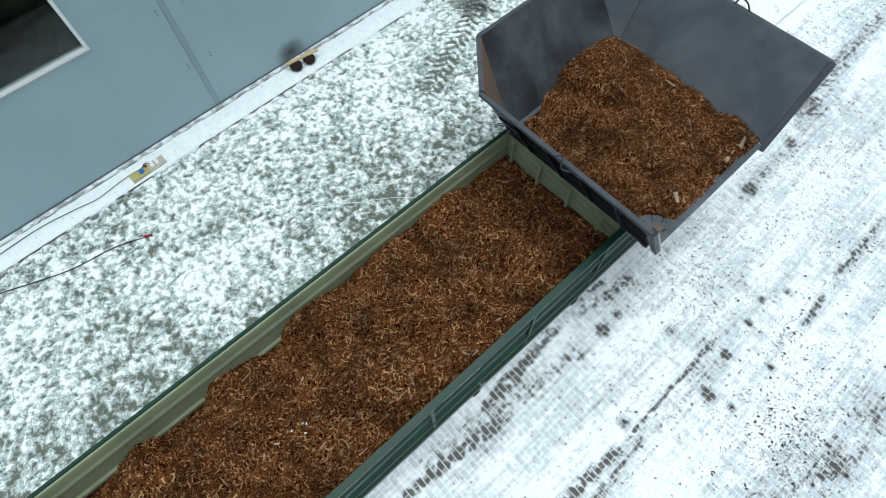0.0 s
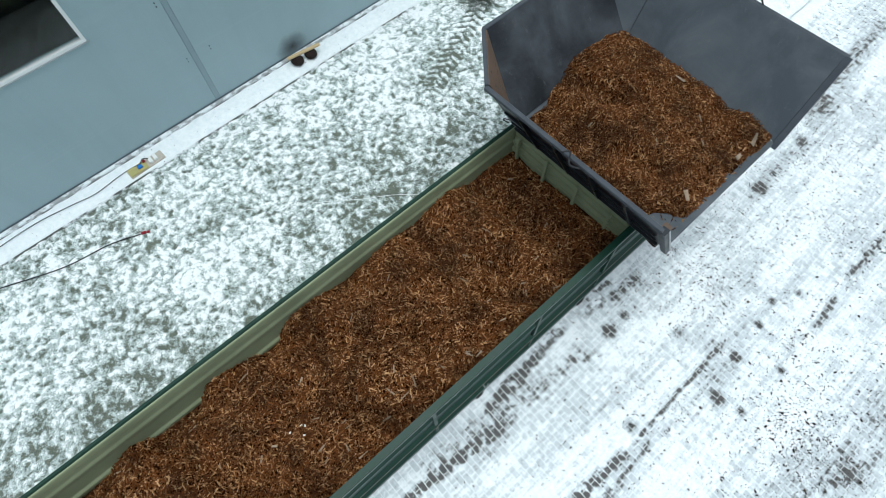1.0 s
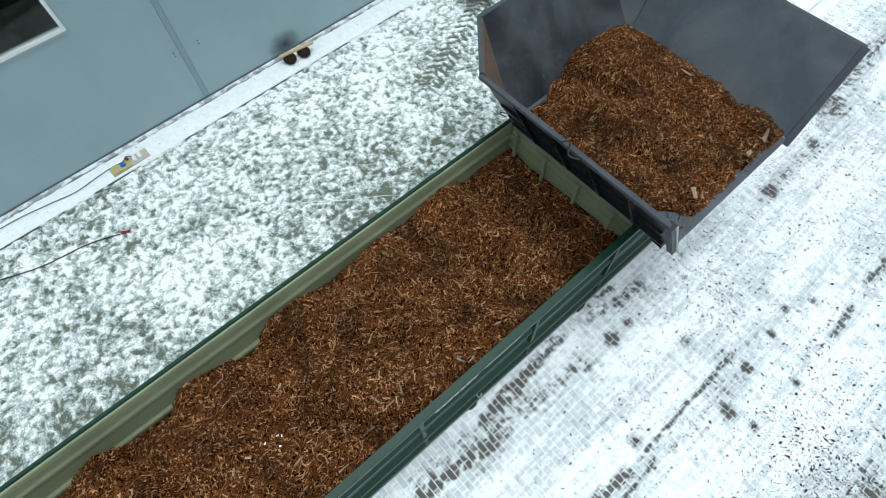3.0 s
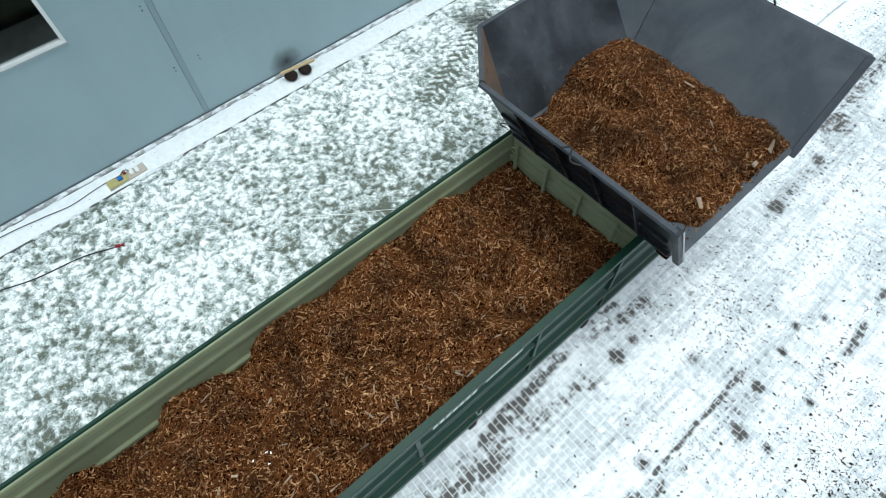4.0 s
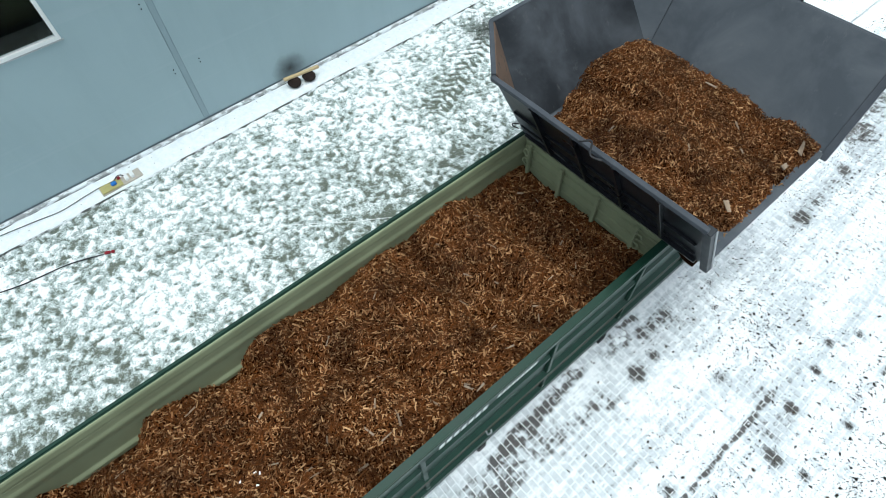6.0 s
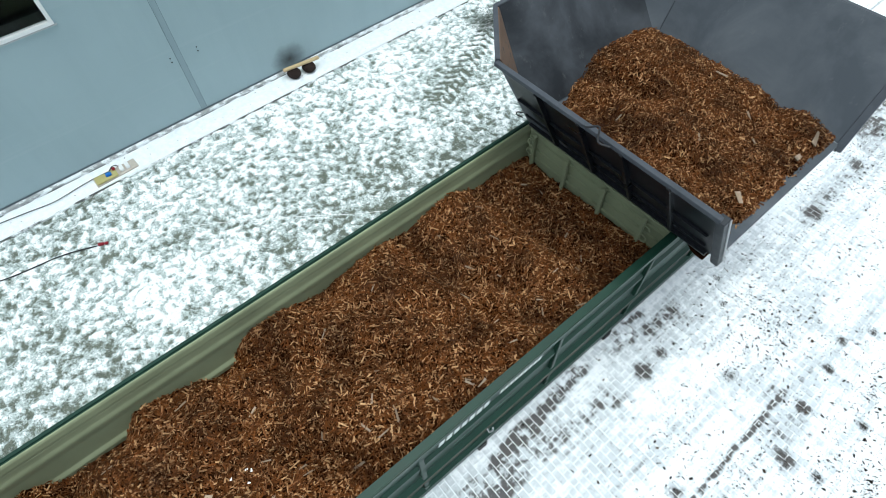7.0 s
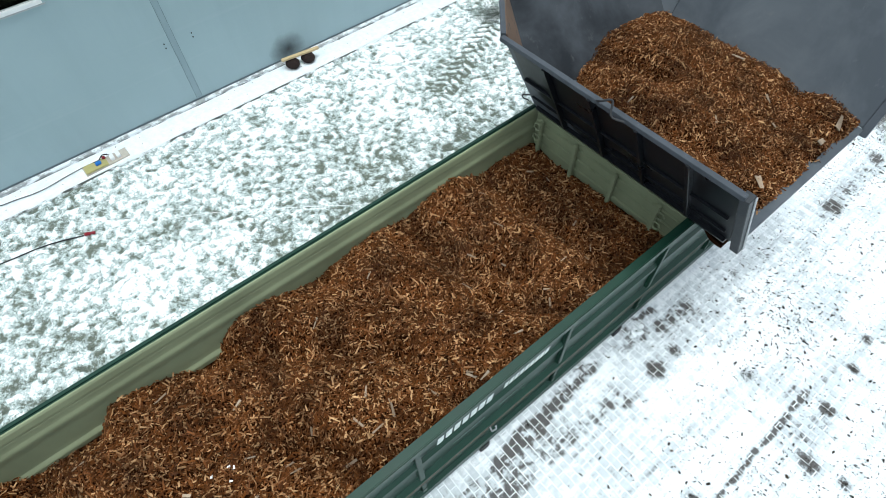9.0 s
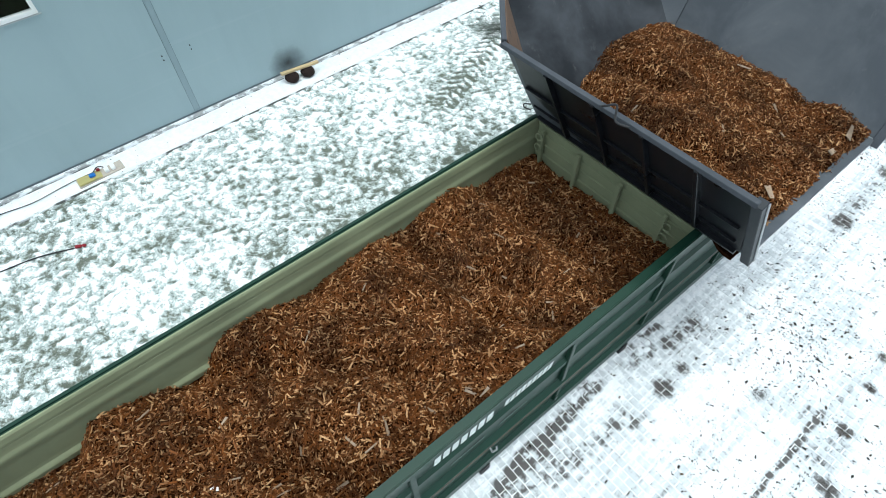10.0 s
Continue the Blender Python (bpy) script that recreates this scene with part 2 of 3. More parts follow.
def ledge_material():
    n = Nodes("dusted_concrete", 0.8, 0, 0.2).world_place()
    concrete = n.mix(n.noise(40, 5), (0.30, 0.31, 0.315), (0.46, 0.47, 0.475))
    snow = n.ramp(n.noise(5, 8, 0.7, n.stretched(1.0, 0.6, 1.0)), (0.45, 0.0), (0.53, 1.0))
    n.put("Base Color", n.mix(snow, concrete, (0.84, 0.87, 0.89)))
    n.bump(n.noise(30, 5), 0.4, 0.01)
    return n.mat


LEDGE = ledge_material()
SEAMLINE = plain("seam_line_grey", (0.19, 0.25, 0.27), 0.5)


def edging_material():
    n = Nodes("wet_edging", 0.7, 0, 0.3).world_place()
    bare = n.ramp(n.noise(2.6, 6, 0.65, n.stretched(1.0, 0.7, 1.0)), (0.46, 0.0), (0.54, 1.0))
    n.put("Base Color", n.mix(bare, (0.84, 0.87, 0.89), n.mix(n.noise(40, 4), (0.06, 0.065, 0.06), (0.17, 0.18, 0.17))))
    n.bump(n.noise(30, 5), 0.4, 0.01)
    return n.mat


EDGING = edging_material()
BOARD = plain("weathered_board", (0.48, 0.44, 0.38), 0.75, shade=0.2)
SEAM = plain("seam_grey", (0.27, 0.35, 0.38), 0.45, shade=0.06, scale=4)
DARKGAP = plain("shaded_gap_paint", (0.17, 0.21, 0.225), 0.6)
# Sheet under the chips: near-black brown paints the shade in the gaps between them.
GAP_SHADE = plain("bark_gap_shade", (0.015, 0.0052, 0.0015), 0.95, shade=0.5, scale=40, spec=0.03)
SCRAP = chip_material("pale_wood_scraps", (0.26, 0.18, 0.12), (0.42, 0.32, 0.23), (0.58, 0.48, 0.38))
ROOM = plain("dark_room", (0.045, 0.042, 0.038), 0.8, shade=0.5, scale=2)


def glass_material():
    n = Nodes("window_glass", 0.03)
    n.put("Transmission Weight", 1.0)
    n.put("IOR", 1.45)
    n.put("Base Color", (0.75, 0.8, 0.8, 1))
    return n.mat


GLASS = glass_material()


# ---- building helpers ----
def mesh_of(bm, name, material, smooth=False):
    me = bpy.data.meshes.new(name)
    bmesh.ops.recalc_face_normals(bm, faces=bm.faces)
    bm.to_mesh(me)
    bm.free()
    me.materials.append(material)
    if smooth:
        me.shade_smooth()
    return me


def part(name, bm, material, parent=None, label="", smooth=False):
    ob = new(name, mesh_of(bm, name, material, smooth))
    if parent:
        ob.parent = parent
    return tagged(ob, label)


def empty(name, at=(0, 0, 0)):
    ob = new(name)
    ob.location = at
    ob.empty_display_size = 0.1
    return ob


def box(lo, hi, bevel=0.006, bm=None):
    bm = bm or bmesh.new()
    made = bmesh.ops.create_cube(bm, size=1.0, matrix=Matrix.LocRotScale([(a + b) / 2 for a, b in zip(lo, hi)], None, [abs(b - a) for a, b in zip(lo, hi)]))
    if bevel:
        edges = list({e for v in made["verts"] for e in v.link_edges})
        bmesh.ops.bevel(bm, geom=edges, offset=bevel, segments=2, affect="EDGES")
    return bm


def slab(corners, thick, bevel=0.004, bm=None):
    """A plate: a flat polygon given a thickness along minus its normal."""
    bm = bm or bmesh.new()
    vs = [Vector(c) for c in corners]
    normal = (vs[1] - vs[0]).cross(vs[2] - vs[0]).normalized()
    top = [bm.verts.new(v) for v in vs]
    low = [bm.verts.new(v - normal * thick) for v in vs]
    faces = [bm.faces.new(top), bm.faces.new(low[::-1])]
    k = len(vs)
    for i in range(k):
        faces.append(bm.faces.new((top[i], low[i], low[(i + 1) % k], top[(i + 1) % k])))
    if bevel:
        bmesh.ops.bevel(bm, geom=list({e for f in faces for e in f.edges}), offset=bevel, segments=1, affect="EDGES")
    return bm


def beam(a, b, w, h, up=(0, 0, 1), bevel=0.005, bm=None):
    """A bar of width w and height h from a to b."""
    a, b = Vector(a), Vector(b)
    y = (b - a).normalized()
    x = y.cross(Vector(up)).normalized()
    z = x.cross(y)
    m = Matrix((x, y, z)).transposed().to_4x4()
    m.translation = (a + b) / 2
    bm = bm or bmesh.new()
    made = bmesh.ops.create_cube(bm, size=1.0, matrix=m @ Matrix.Diagonal((w, (b - a).length, h, 1)))
    if bevel:
        bmesh.ops.bevel(bm, geom=list({e for v in made["verts"] for e in v.link_edges}), offset=bevel, segments=1, affect="EDGES")
    return bm


def swept(profile, y0, y1, steps=2):
    """A profile of (x, z) pairs, closed, swept along y."""
    bm = bmesh.new()
    rings = [[bm.verts.new((x, y0 + (y1 - y0) * i / (steps - 1), z)) for x, z in profile] for i in range(steps)]
    k = len(profile)
    for a, b in zip(rings, rings[1:]):
        for i in range(k):
            bm.faces.new((a[i], a[(i + 1) % k], b[(i + 1) % k], b[i]))
    bm.faces.new(rings[0][::-1])
    bm.faces.new(rings[-1])
    return bm


def rod(points, radius, sides=8):
    """A round bar or cable through points."""
    bm = bmesh.new()
    pts = [Vector(p) for p in points]
    rings = []
    for i, p in enumerate(pts):
        d = (pts[min(i + 1, len(pts) - 1)] - pts[max(i - 1, 0)]).normalized()
        side = d.cross(Vector((0, 0, 1)) if abs(d.z) < 0.9 else Vector((1, 0, 0))).normalized()
        up = side.cross(d)
        rings.append([bm.verts.new(p + radius * (math.cos(a) * side + math.sin(a) * up)) for a in (2 * math.pi * k / sides for k in range(sides))])
    for a, b in zip(rings, rings[1:]):
        for i in range(sides):
            bm.faces.new((a[i], a[(i + 1) % sides], b[(i + 1) % sides], b[i]))
    bm.faces.new(rings[0][::-1])
    bm.faces.new(rings[-1])
    return bm


def curve_through(points, per=8):
    """A smooth line through points."""
    p = [Vector(q) for q in points]
    p = [2 * p[0] - p[1], *p, 2 * p[-1] - p[-2]]
    out = []
    for a, b, c, d in zip(p, p[1:], p[2:], p[3:]):
        for i in range(per):
            t = i / per
            out.append(0.5 * (2 * b + (c - a) * t + (2 * a - 5 * b + 4 * c - d) * t * t + (3 * b - a - 3 * c + d) * t ** 3))
    return out + [p[-2]]


def sheet(name, xs, ys, height, material, parent=None, smooth=True):
    """A height field over a grid. height(x, y) takes and gives arrays, or moves x and y too."""
    gx, gy = np.meshgrid(xs, ys)
    got = height(gx, gy)
    gx, gy, gz = got if isinstance(got, tuple) else (gx, gy, got)
    w, h = len(xs), len(ys)
    co = np.stack([gx, gy, gz], -1).reshape(-1, 3)
    i = np.arange(w * h).reshape(h, w)
    quads = np.stack([i[:-1, :-1], i[:-1, 1:], i[1:, 1:], i[1:, :-1]], -1).reshape(-1, 4)
    return from_arrays(name, co, quads, material, parent, smooth)


def from_arrays(name, co, quads, material, parent=None, smooth=False):
    me = bpy.data.meshes.new(name)
    me.vertices.add(len(co))
    me.vertices.foreach_set("co", np.asarray(co, np.float32).ravel())
    me.loops.add(quads.size)
    me.loops.foreach_set("vertex_index", quads.astype(np.int32).ravel())
    me.polygons.add(len(quads))
    me.polygons.foreach_set("loop_start", np.arange(0, quads.size, 4, dtype=np.int32))
    me.update(calc_edges=True)
    me.validate()
    me.materials.append(material)
    me.shade_smooth() if smooth else me.shade_flat()
    ob = new(name, me)
    if parent:
        ob.parent = parent
    return ob


rng = np.random.default_rng(7)


def value_noise(x, y, scale, seed):
    """Smooth random values from 0 to 1 on a plane."""
    table = np.random.default_rng(seed).random((64, 64))
    u, v = x / scale, y / scale
    i, j = np.floor(u).astype(int), np.floor(v).astype(int)
    f, g = u - i, v - j
    f, g = f * f * (3 - 2 * f), g * g * (3 - 2 * g)
    at = lambda a, b: table[a % 64, b % 64]
    return (at(i, j) * (1 - f) + at(i + 1, j) * f) * (1 - g) + (at(i, j + 1) * (1 - f) + at(i + 1, j + 1) * f) * g


def fractal(x, y, scale, seed, octaves=4):
    total, amp, norm = 0, 1.0, 0
    for k in range(octaves):
        total = total + amp * value_noise(x, y, scale / 2 ** k, seed + k)
        norm, amp = norm + amp, amp * 0.55
    return total / norm


def chips(name, x, y, z, slope, length, width, thick, tilt, material, parent=None, heading=None):
    """Many small tapered splinters in one mesh, lying at (x, y, z) along the surface's slope."""
    n = len(x)
    turn = rng.uniform(0, 2 * np.pi, n) if heading is None else heading
    a, b = rng.normal(0, tilt, n), rng.normal(0, tilt, n)
    d = np.stack([np.cos(turn), np.sin(turn), a + slope[0] * np.cos(turn) + slope[1] * np.sin(turn)], -1)
    d /= np.linalg.norm(d, axis=1)[:, None]
    s = np.stack([-np.sin(turn), np.cos(turn), b - slope[0] * np.sin(turn) + slope[1] * np.cos(turn)], -1)
    s -= d * (d * s).sum(1)[:, None]
    s /= np.linalg.norm(s, axis=1)[:, None]
    u = np.cross(d, s)
    u *= np.sign(u[:, 2])[:, None]
    c = np.stack([x, y, z], -1)
    taper = rng.uniform(0.35, 1.0, n)
    out = []
    for e, q, r in ((-1, -1, 0), (1, -1, 0), (1, 1, 0), (-1, 1, 0), (-1, -1, 1), (1, -1, 1), (1, 1, 1), (-1, 1, 1)):
        k = taper if e > 0 else 1.0
        out.append(c + d * (e * length / 2)[:, None] + s * (q * width / 2 * k)[:, None] + u * ((r - 0.3) * thick)[:, None])
    co = np.stack(out, 1).reshape(-1, 3)
    one = np.array([(4, 5, 6, 7), (0, 1, 5, 4), (1, 2, 6, 5), (2, 3, 7, 6), (3, 0, 4, 7)])
    quads = (np.arange(n)[:, None, None] * 8 + one[None]).reshape(-1, 4)
    return from_arrays(name, co, quads, material, parent)


def slope_of(height, x, y, e=0.02):
    return (height(x + e, y) - height(x - e, y)) / (2 * e), (height(x, y + e) - height(x, y - e)) / (2 * e)


# ---- ground ----
EDGE = 1.3          # where the lawn gives way to the paving, under the container
ground = part("ground", box((-300, -300, -0.4), (300, 300, -0.09), 0), SNOW)
tagged(ground, "wide snow-covered ground reaching the horizon", "ground", kind="structure")


def tyre_lugs(x, y):
    """1 where the lugs of a tractor tyre pressed the snow away, 0 elsewhere."""
    dx, dy = -0.42, 0.907
    u, v = (x + 2.86) * dx + (y - 0.55) * dy, -(x + 2.86) * dy + (y - 0.55) * dx
    inside_print = np.clip((0.27 - np.abs(v)) / 0.06, 0, 1) * np.clip(u / 0.2, 0, 1) * np.clip((3.6 - u) / 0.4, 0, 1)
    return inside_print * np.clip(1.6 * np.sin(2 * np.pi * (u + 0.55 * np.abs(v) + 0.09 * (v > 0)) / 0.19), -0.15, 1)


def lawn_height(x, y):
    """Clumps of snow, thicker towards the wall, thinner beside the container."""
    wx, wy = x + 0.10 * (fractal(x, y, 0.17, 33, 2) - 0.5), y + 0.10 * (fractal(x, y, 0.17, 37, 2) - 0.5)
    z = 0.060 * (fractal(wx, wy, 0.085, 11, 2) - 0.5) + 0.014 * (fractal(x, y, 0.3, 15, 2) - 0.5) + 0.016 * (fractal(x, y, 0.8, 21, 2) - 0.5)
    z = z + 0.009 * np.clip((-3.6 - x) / 1.6, 0, 1) * np.clip((y + 5.5) / 4, 0, 1) - 0.007 * np.clip((x + 2.5) / 2.0, 0, 1)
    z = z + 0.005 * np.exp(-((x + 2.3) ** 2 + (y + 5.0) ** 2) / 1.2)
    z = z + 0.03 * np.clip((x + 0.3) / 0.5, 0, 1) * np.clip((y - 3.0) / 0.5, 0, 1)
    return z - 0.022 * tyre_lugs(x, y)


lawn = sheet("lawn", np.concatenate([np.arange(-5.17, 0.1, 0.024), np.arange(0.1, EDGE, 0.2)]),
             np.concatenate([np.arange(-22, -11, 0.3), np.arange(-11, 10, 0.026), np.arange(10, 30, 0.3)]), lawn_height, LAWN)
tagged(lawn, "short winter grass half covered with thin patchy snow", "lawn", kind="structure")

def strip_height(x, y):
    return 0.02 + 0.012 * (fractal(x, y, 0.3, 31, 3) - 0.5)


strip = sheet("pavement", np.arange(-5.80, -5.17, 0.03), np.arange(-11, 13, 0.05), strip_height, STRIPSNOW)
tagged(strip, "narrow snow-covered strip of paving along the building", "pavement", kind="structure")
part("kerb", box((-5.20, -11, -0.1), (-5.165, 13, 0.016), 0.004), EDGING, strip, "thin concrete edging, partly bare of snow")

paving_bed = sheet("road", np.linspace(EDGE, 60, 20), np.linspace(-60, 80, 20), lambda x, y: -0.0035 + 0 * x, SNOW)
tagged(paving_bed, "block paving with snow packed in its joints", "paving", kind="structure")

# ---- building ----
WX = -5.86
WIN_Y0, WIN_Y1, WIN_Z0, WIN_Z1 = -6.35, -4.35, 2.60, 4.0
wall = empty("wall_west")
tagged(wall, "blue-grey sheet metal wall of an industrial building", "wall", kind="structure")
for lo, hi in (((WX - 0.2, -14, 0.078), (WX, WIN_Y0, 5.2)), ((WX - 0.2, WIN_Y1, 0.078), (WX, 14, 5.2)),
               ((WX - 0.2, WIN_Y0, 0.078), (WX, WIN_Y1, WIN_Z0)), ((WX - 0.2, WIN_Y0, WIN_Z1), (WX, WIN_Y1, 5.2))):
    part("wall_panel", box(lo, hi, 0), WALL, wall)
# Flush with the panels; the dark line under them is painted shade.
part("plinth", box((WX - 0.2, -14, -0.2), (WX + 0.002, 14, 0.075), 0), DARKGAP, wall, "base of the wall, its shade put into the colour")
part("ledge", box((WX + 0.010, -14, -0.1), (WX + 0.105, 14, 0.055), 0.012), LEDGE, wall, "grey base ledge dusted with snow")
part("joint", box((WX + 0.107, -14, -0.1), (WX + 0.124, 14, 0.029), 0.003), EDGING, wall, "dark wet joint in front of the ledge")
for y in (-8.9, -2.9, 3.1, 9.1):
    part("seam_cover", box((WX, y - 0.045, 0.1), (WX + 0.008, y + 0.045, 5.2), 0.002), SEAM, wall)
    for d in (-0.053, 0.053):
        part("seam_gap", box((WX, y + d - 0.005, 0.1), (WX + 0.002, y + d + 0.005, 5.2), 0), SEAMLINE, wall)
room = part("room", box((-12, -13, -0.2), (-11.8, 13, 5.2), 0), ROOM)
tagged(room, "dark back wall inside the building", "wall", kind="structure")
tagged(part("floor", box((-11.8, -13, -0.2), (WX - 0.2, 13, 0.0), 0), ROOM), "dark floor inside the building", "floor", kind="structure")
tagged(part("roof", box((-12, -14, 5.2), (WX + 0.3, 14, 5.4), 0.01), TRIM), "flat roof of the building", "roof", kind="structure")
for y in (-14, 13.8):
    tagged(part("wall_end", box((-12, y, -0.2), (WX - 0.2, y + 0.2, 5.2), 0), WALL), "end wall of the building", "wall", kind="structure")

window = empty("window_1", (WX, WIN_Y0, WIN_Z0))
tagged(window, "dark window with a white plastic frame", "window", kind="structure")
F = 0.06
W, Hh = WIN_Y1 - WIN_Y0, WIN_Z1 - WIN_Z0
for lo, hi in (((-0.08, 0, 0), (0.02, W, F)), ((-0.08, 0, Hh - F), (0.02, W, Hh)), ((-0.08, 0, F), (0.02, F, Hh - F)), ((-0.08, W - F, F), (0.02, W, Hh - F))):
    part("window_frame", box(lo, hi, 0.006), WHITE, window)
part("pane", box((-0.04, F, F), (-0.03, W - F, Hh - F), 0), GLASS, window).visible_shadow = False
part("window_sill", box((0, -0.02, -0.016), (0.03, W + 0.03, -0.004), 0.003), TRIM, window)

# ---- green container ----
CW, RIMZ, Y0, Y1 = 2.60, 1.97, -9.5, 1.6      # outer width, rim height, near end and far end
trailer = empty("bulk_container")
tagged(trailer, "long dark green steel bulk container filled with bark mulch", "container")


def side_profile(outer, inner, sign):
    """Cross-section of a ribbed side wall; outer and inner x, sign +1 where outer lies towards +x."""
    zs = [(0.16, -0.01), (0.30, -0.01), (0.35, -0.06), (0.72, -0.06), (0.77, 0.0), (0.86, 0.0), (0.92, -0.06), (1.30, -0.06), (1.35, -0.02), (1.43, -0.02), (1.48, -0.06), (1.84, -0.06)]
    prof = [(outer + sign * d, z) for z, d in zs] + [(outer + sign * -0.06, 1.86)]
    steps = [(0.0, 1.86), (0.0, 1.84), (-0.010, 1.835), (-0.010, 1.825), (0.0, 1.82), (0.003, 1.77), (0.008, 1.74), (0.016, 1.72), (0.023, 1.70), (0.026, 1.68), (0.025, 1.655), (0.022, 1.63), (0.018, 1.60),
             (0.016, 1.56), (0.020, 1.34), (0.026, 1.30), (0.050, 1.27), (0.060, 1.25), (0.060, 1.19), (0.050, 1.17), (0.020, 1.15), (0.020, 0.16)]
    back = [(inner - sign * d, z) for d, z in steps]
    return prof + back


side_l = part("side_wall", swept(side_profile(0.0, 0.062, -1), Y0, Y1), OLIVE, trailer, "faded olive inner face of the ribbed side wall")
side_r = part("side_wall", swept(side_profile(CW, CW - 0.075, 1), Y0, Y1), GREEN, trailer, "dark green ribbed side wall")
part("top_rail", box((-0.046, Y0, 1.862), (0.022, Y1, RIMZ), 0.016), GREEN, trailer)
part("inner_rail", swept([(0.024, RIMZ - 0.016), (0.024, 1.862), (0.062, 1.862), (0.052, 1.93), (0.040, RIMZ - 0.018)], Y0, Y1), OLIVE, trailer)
part("top_rail", box((CW - 0.10, Y0, 1.862), (CW + 0.005, Y1, RIMZ), 0.012), GREEN, trailer)
part("floor_plate", box((0.08, Y0, 0.2), (CW - 0.08, Y1, 0.3), 0), GREEN, trailer)
part("end_wall", box((0.08, Y0, 0.3), (CW - 0.08, Y0 + 0.06, 1.9), 0.004), OLIVE, trailer)
for x in (0.5, CW - 0.5):
    part("skid", box((x - 0.06, Y0, -0.006), (x + 0.06, Y1, 0.2), 0.01), GREEN, trailer)
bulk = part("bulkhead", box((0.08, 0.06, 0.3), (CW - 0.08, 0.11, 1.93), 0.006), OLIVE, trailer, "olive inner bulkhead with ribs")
for z in (1.45, 1.62, 1.79):
    part("bulkhead_rail", box((0.09, 0.03, z - 0.03), (CW - 0.09, 0.06, z + 0.03), 0.012), OLIVE, bulk)
for x in (0.22, 0.84, 1.50, 2.16):
    part("bulkhead_rib", box((x - 0.03, -0.03, 0.8), (x + 0.03, 0.028, 1.90), 0.01), OLIVE, bulk)

for y in (-7.9, -5.95, -3.95, -1.93, -0.33, 1.2):
    part("side_rib", slab([(CW - 0.062, y - 0.04, 0.32), (CW - 0.062, y + 0.04, 0.32), (CW - 0.005, y + 0.03, 0.5), (CW - 0.005, y - 0.03, 0.5)], 0.01, 0), GREEN, side_r)
    part("side_rib", box((CW - 0.058, y - 0.032, 0.93), (CW - 0.004, y + 0.032, 1.858), 0.006), GREEN, side_r)
    part("side_rib", box((CW - 0.058, y - 0.03, 0.36), (CW - 0.012, y + 0.03, 0.715), 0.006), GREEN, side_r)


WORNWHITE = painted("worn_white_paint", (0.72, 0.76, 0.73), (0.26, 0.32, 0.28), 0.5, 9.0, 0.62)


def letter_bars(y0, y1, count, z0, z1, material, lean=0.03):
    """Illegible white lettering: slanted bars on the container's side."""
    step = (y1 - y0) / count
    for k in range(count):
        a, b = y0 + k * step, y0 + (k + 0.72) * step
        x = CW - 0.055
        part("lettering", slab([(x, a, z0), (x, b, z0), (x, b + lean, z1), (x, a + lean, z1)], 0.003, 0), material, side_r, "white lettering worn past reading")


letter_bars(-3.70, -2.95, 7, 1.47, 1.73, WORNWHITE)
letter_bars(-2.82, -2.16, 9, 1.51, 1.70, WORNWHITE)
FADED = plain("faded_lettering", (0.12, 0.16, 0.14), 0.5)
letter_bars(-3.5, -3.05, 9, 1.06, 1.10, FADED, 0.01)
letter_bars(-2.85, -2.45, 8, 1.06, 1.10, FADED, 0.01)
part("lashing_hook", rod([(CW, -3.02, 0.80), (CW + 0.05, -3.03, 0.79), (CW + 0.07, -2.99, 0.84), (CW + 0.04, -2.97, 0.85)], 0.012), WORN, side_r)
part("dirt_line", box((CW - 0.004, Y0, 0.80), (CW + 0.003, Y1, 0.82), 0), RUST, side_r, "rusty scuffed ledge")
for x in (0.20, 2.24):
    for z in (1.80, 1.62):
        ring = [(x + 0.055 * math.cos(a), -0.045 - 0.012 * (k % 2), z + 0.055 * math.sin(a)) for k, a in enumerate(2 * math.pi * i / 12 for i in range(12))]
        part("lashing_ring", rod(ring, 0.011, 6), OLIVE, bulk)
part("cross_rail", box((0.09, 0.03, 1.905), (CW - 0.09, 0.125, 1.955), 0.01), OLIVE, trailer)

# bark inside the container
LEFT_Y = [-9.5, -8.07, -7.3, -6.9, -6.33, -6.05, -5.5, -5.2, -4.6, -4.2, -3.9, -3.6, -3.15, -2.74, -2.2, -2.05, -1.5, -0.9, -0.35, 0.1]
LEFT_Z = [1.1, 1.02, 1.45, 1.2, 1.08, 1.5, 1.38, 1.29, 1.54, 1.60, 1.48, 1.38, 1.50, 1.58, 1.45, 1.5, 1.66, 1.44, 1.38, 1.30]
MID_Y = [-9.5, -7, -6.1, -5.2, -4.6, -4.1, -3.0, -2.4, -1.8, -1.35, -0.8, 0.1]
MID_Z = [1.38, 1.48, 1.53, 1.58, 1.53, 1.66, 1.60, 1.50, 1.46, 1.60, 1.38, 1.32]
RIGHT_Y = [-9.5, -5.0, -4.1, -2.7, -1.5, -0.8, 0.1]
RIGHT_Z = [1.48, 1.56, 1.72, 1.70, 1.62, 1.46, 1.40]
TROUGHS = [((0.45, -2.25), (1.7, -2.2), 0.08), ((1.7, -2.2), (2.3, -1.7), 0.06), ((0.15, -5.05), (1.55, -3.4), 0.09), ((1.55, -3.4), (2.4, -3.3), 0.05), ((0.3, -1.0), (2.1, -0.75), 0.06),
           ((0.3, -7.0), (2.2, -6.0), 0.07), ((1.25, -1.95), (1.65, -1.7), 0.09), ((1.7, -4.75), (2.45, -4.3), 0.08)]


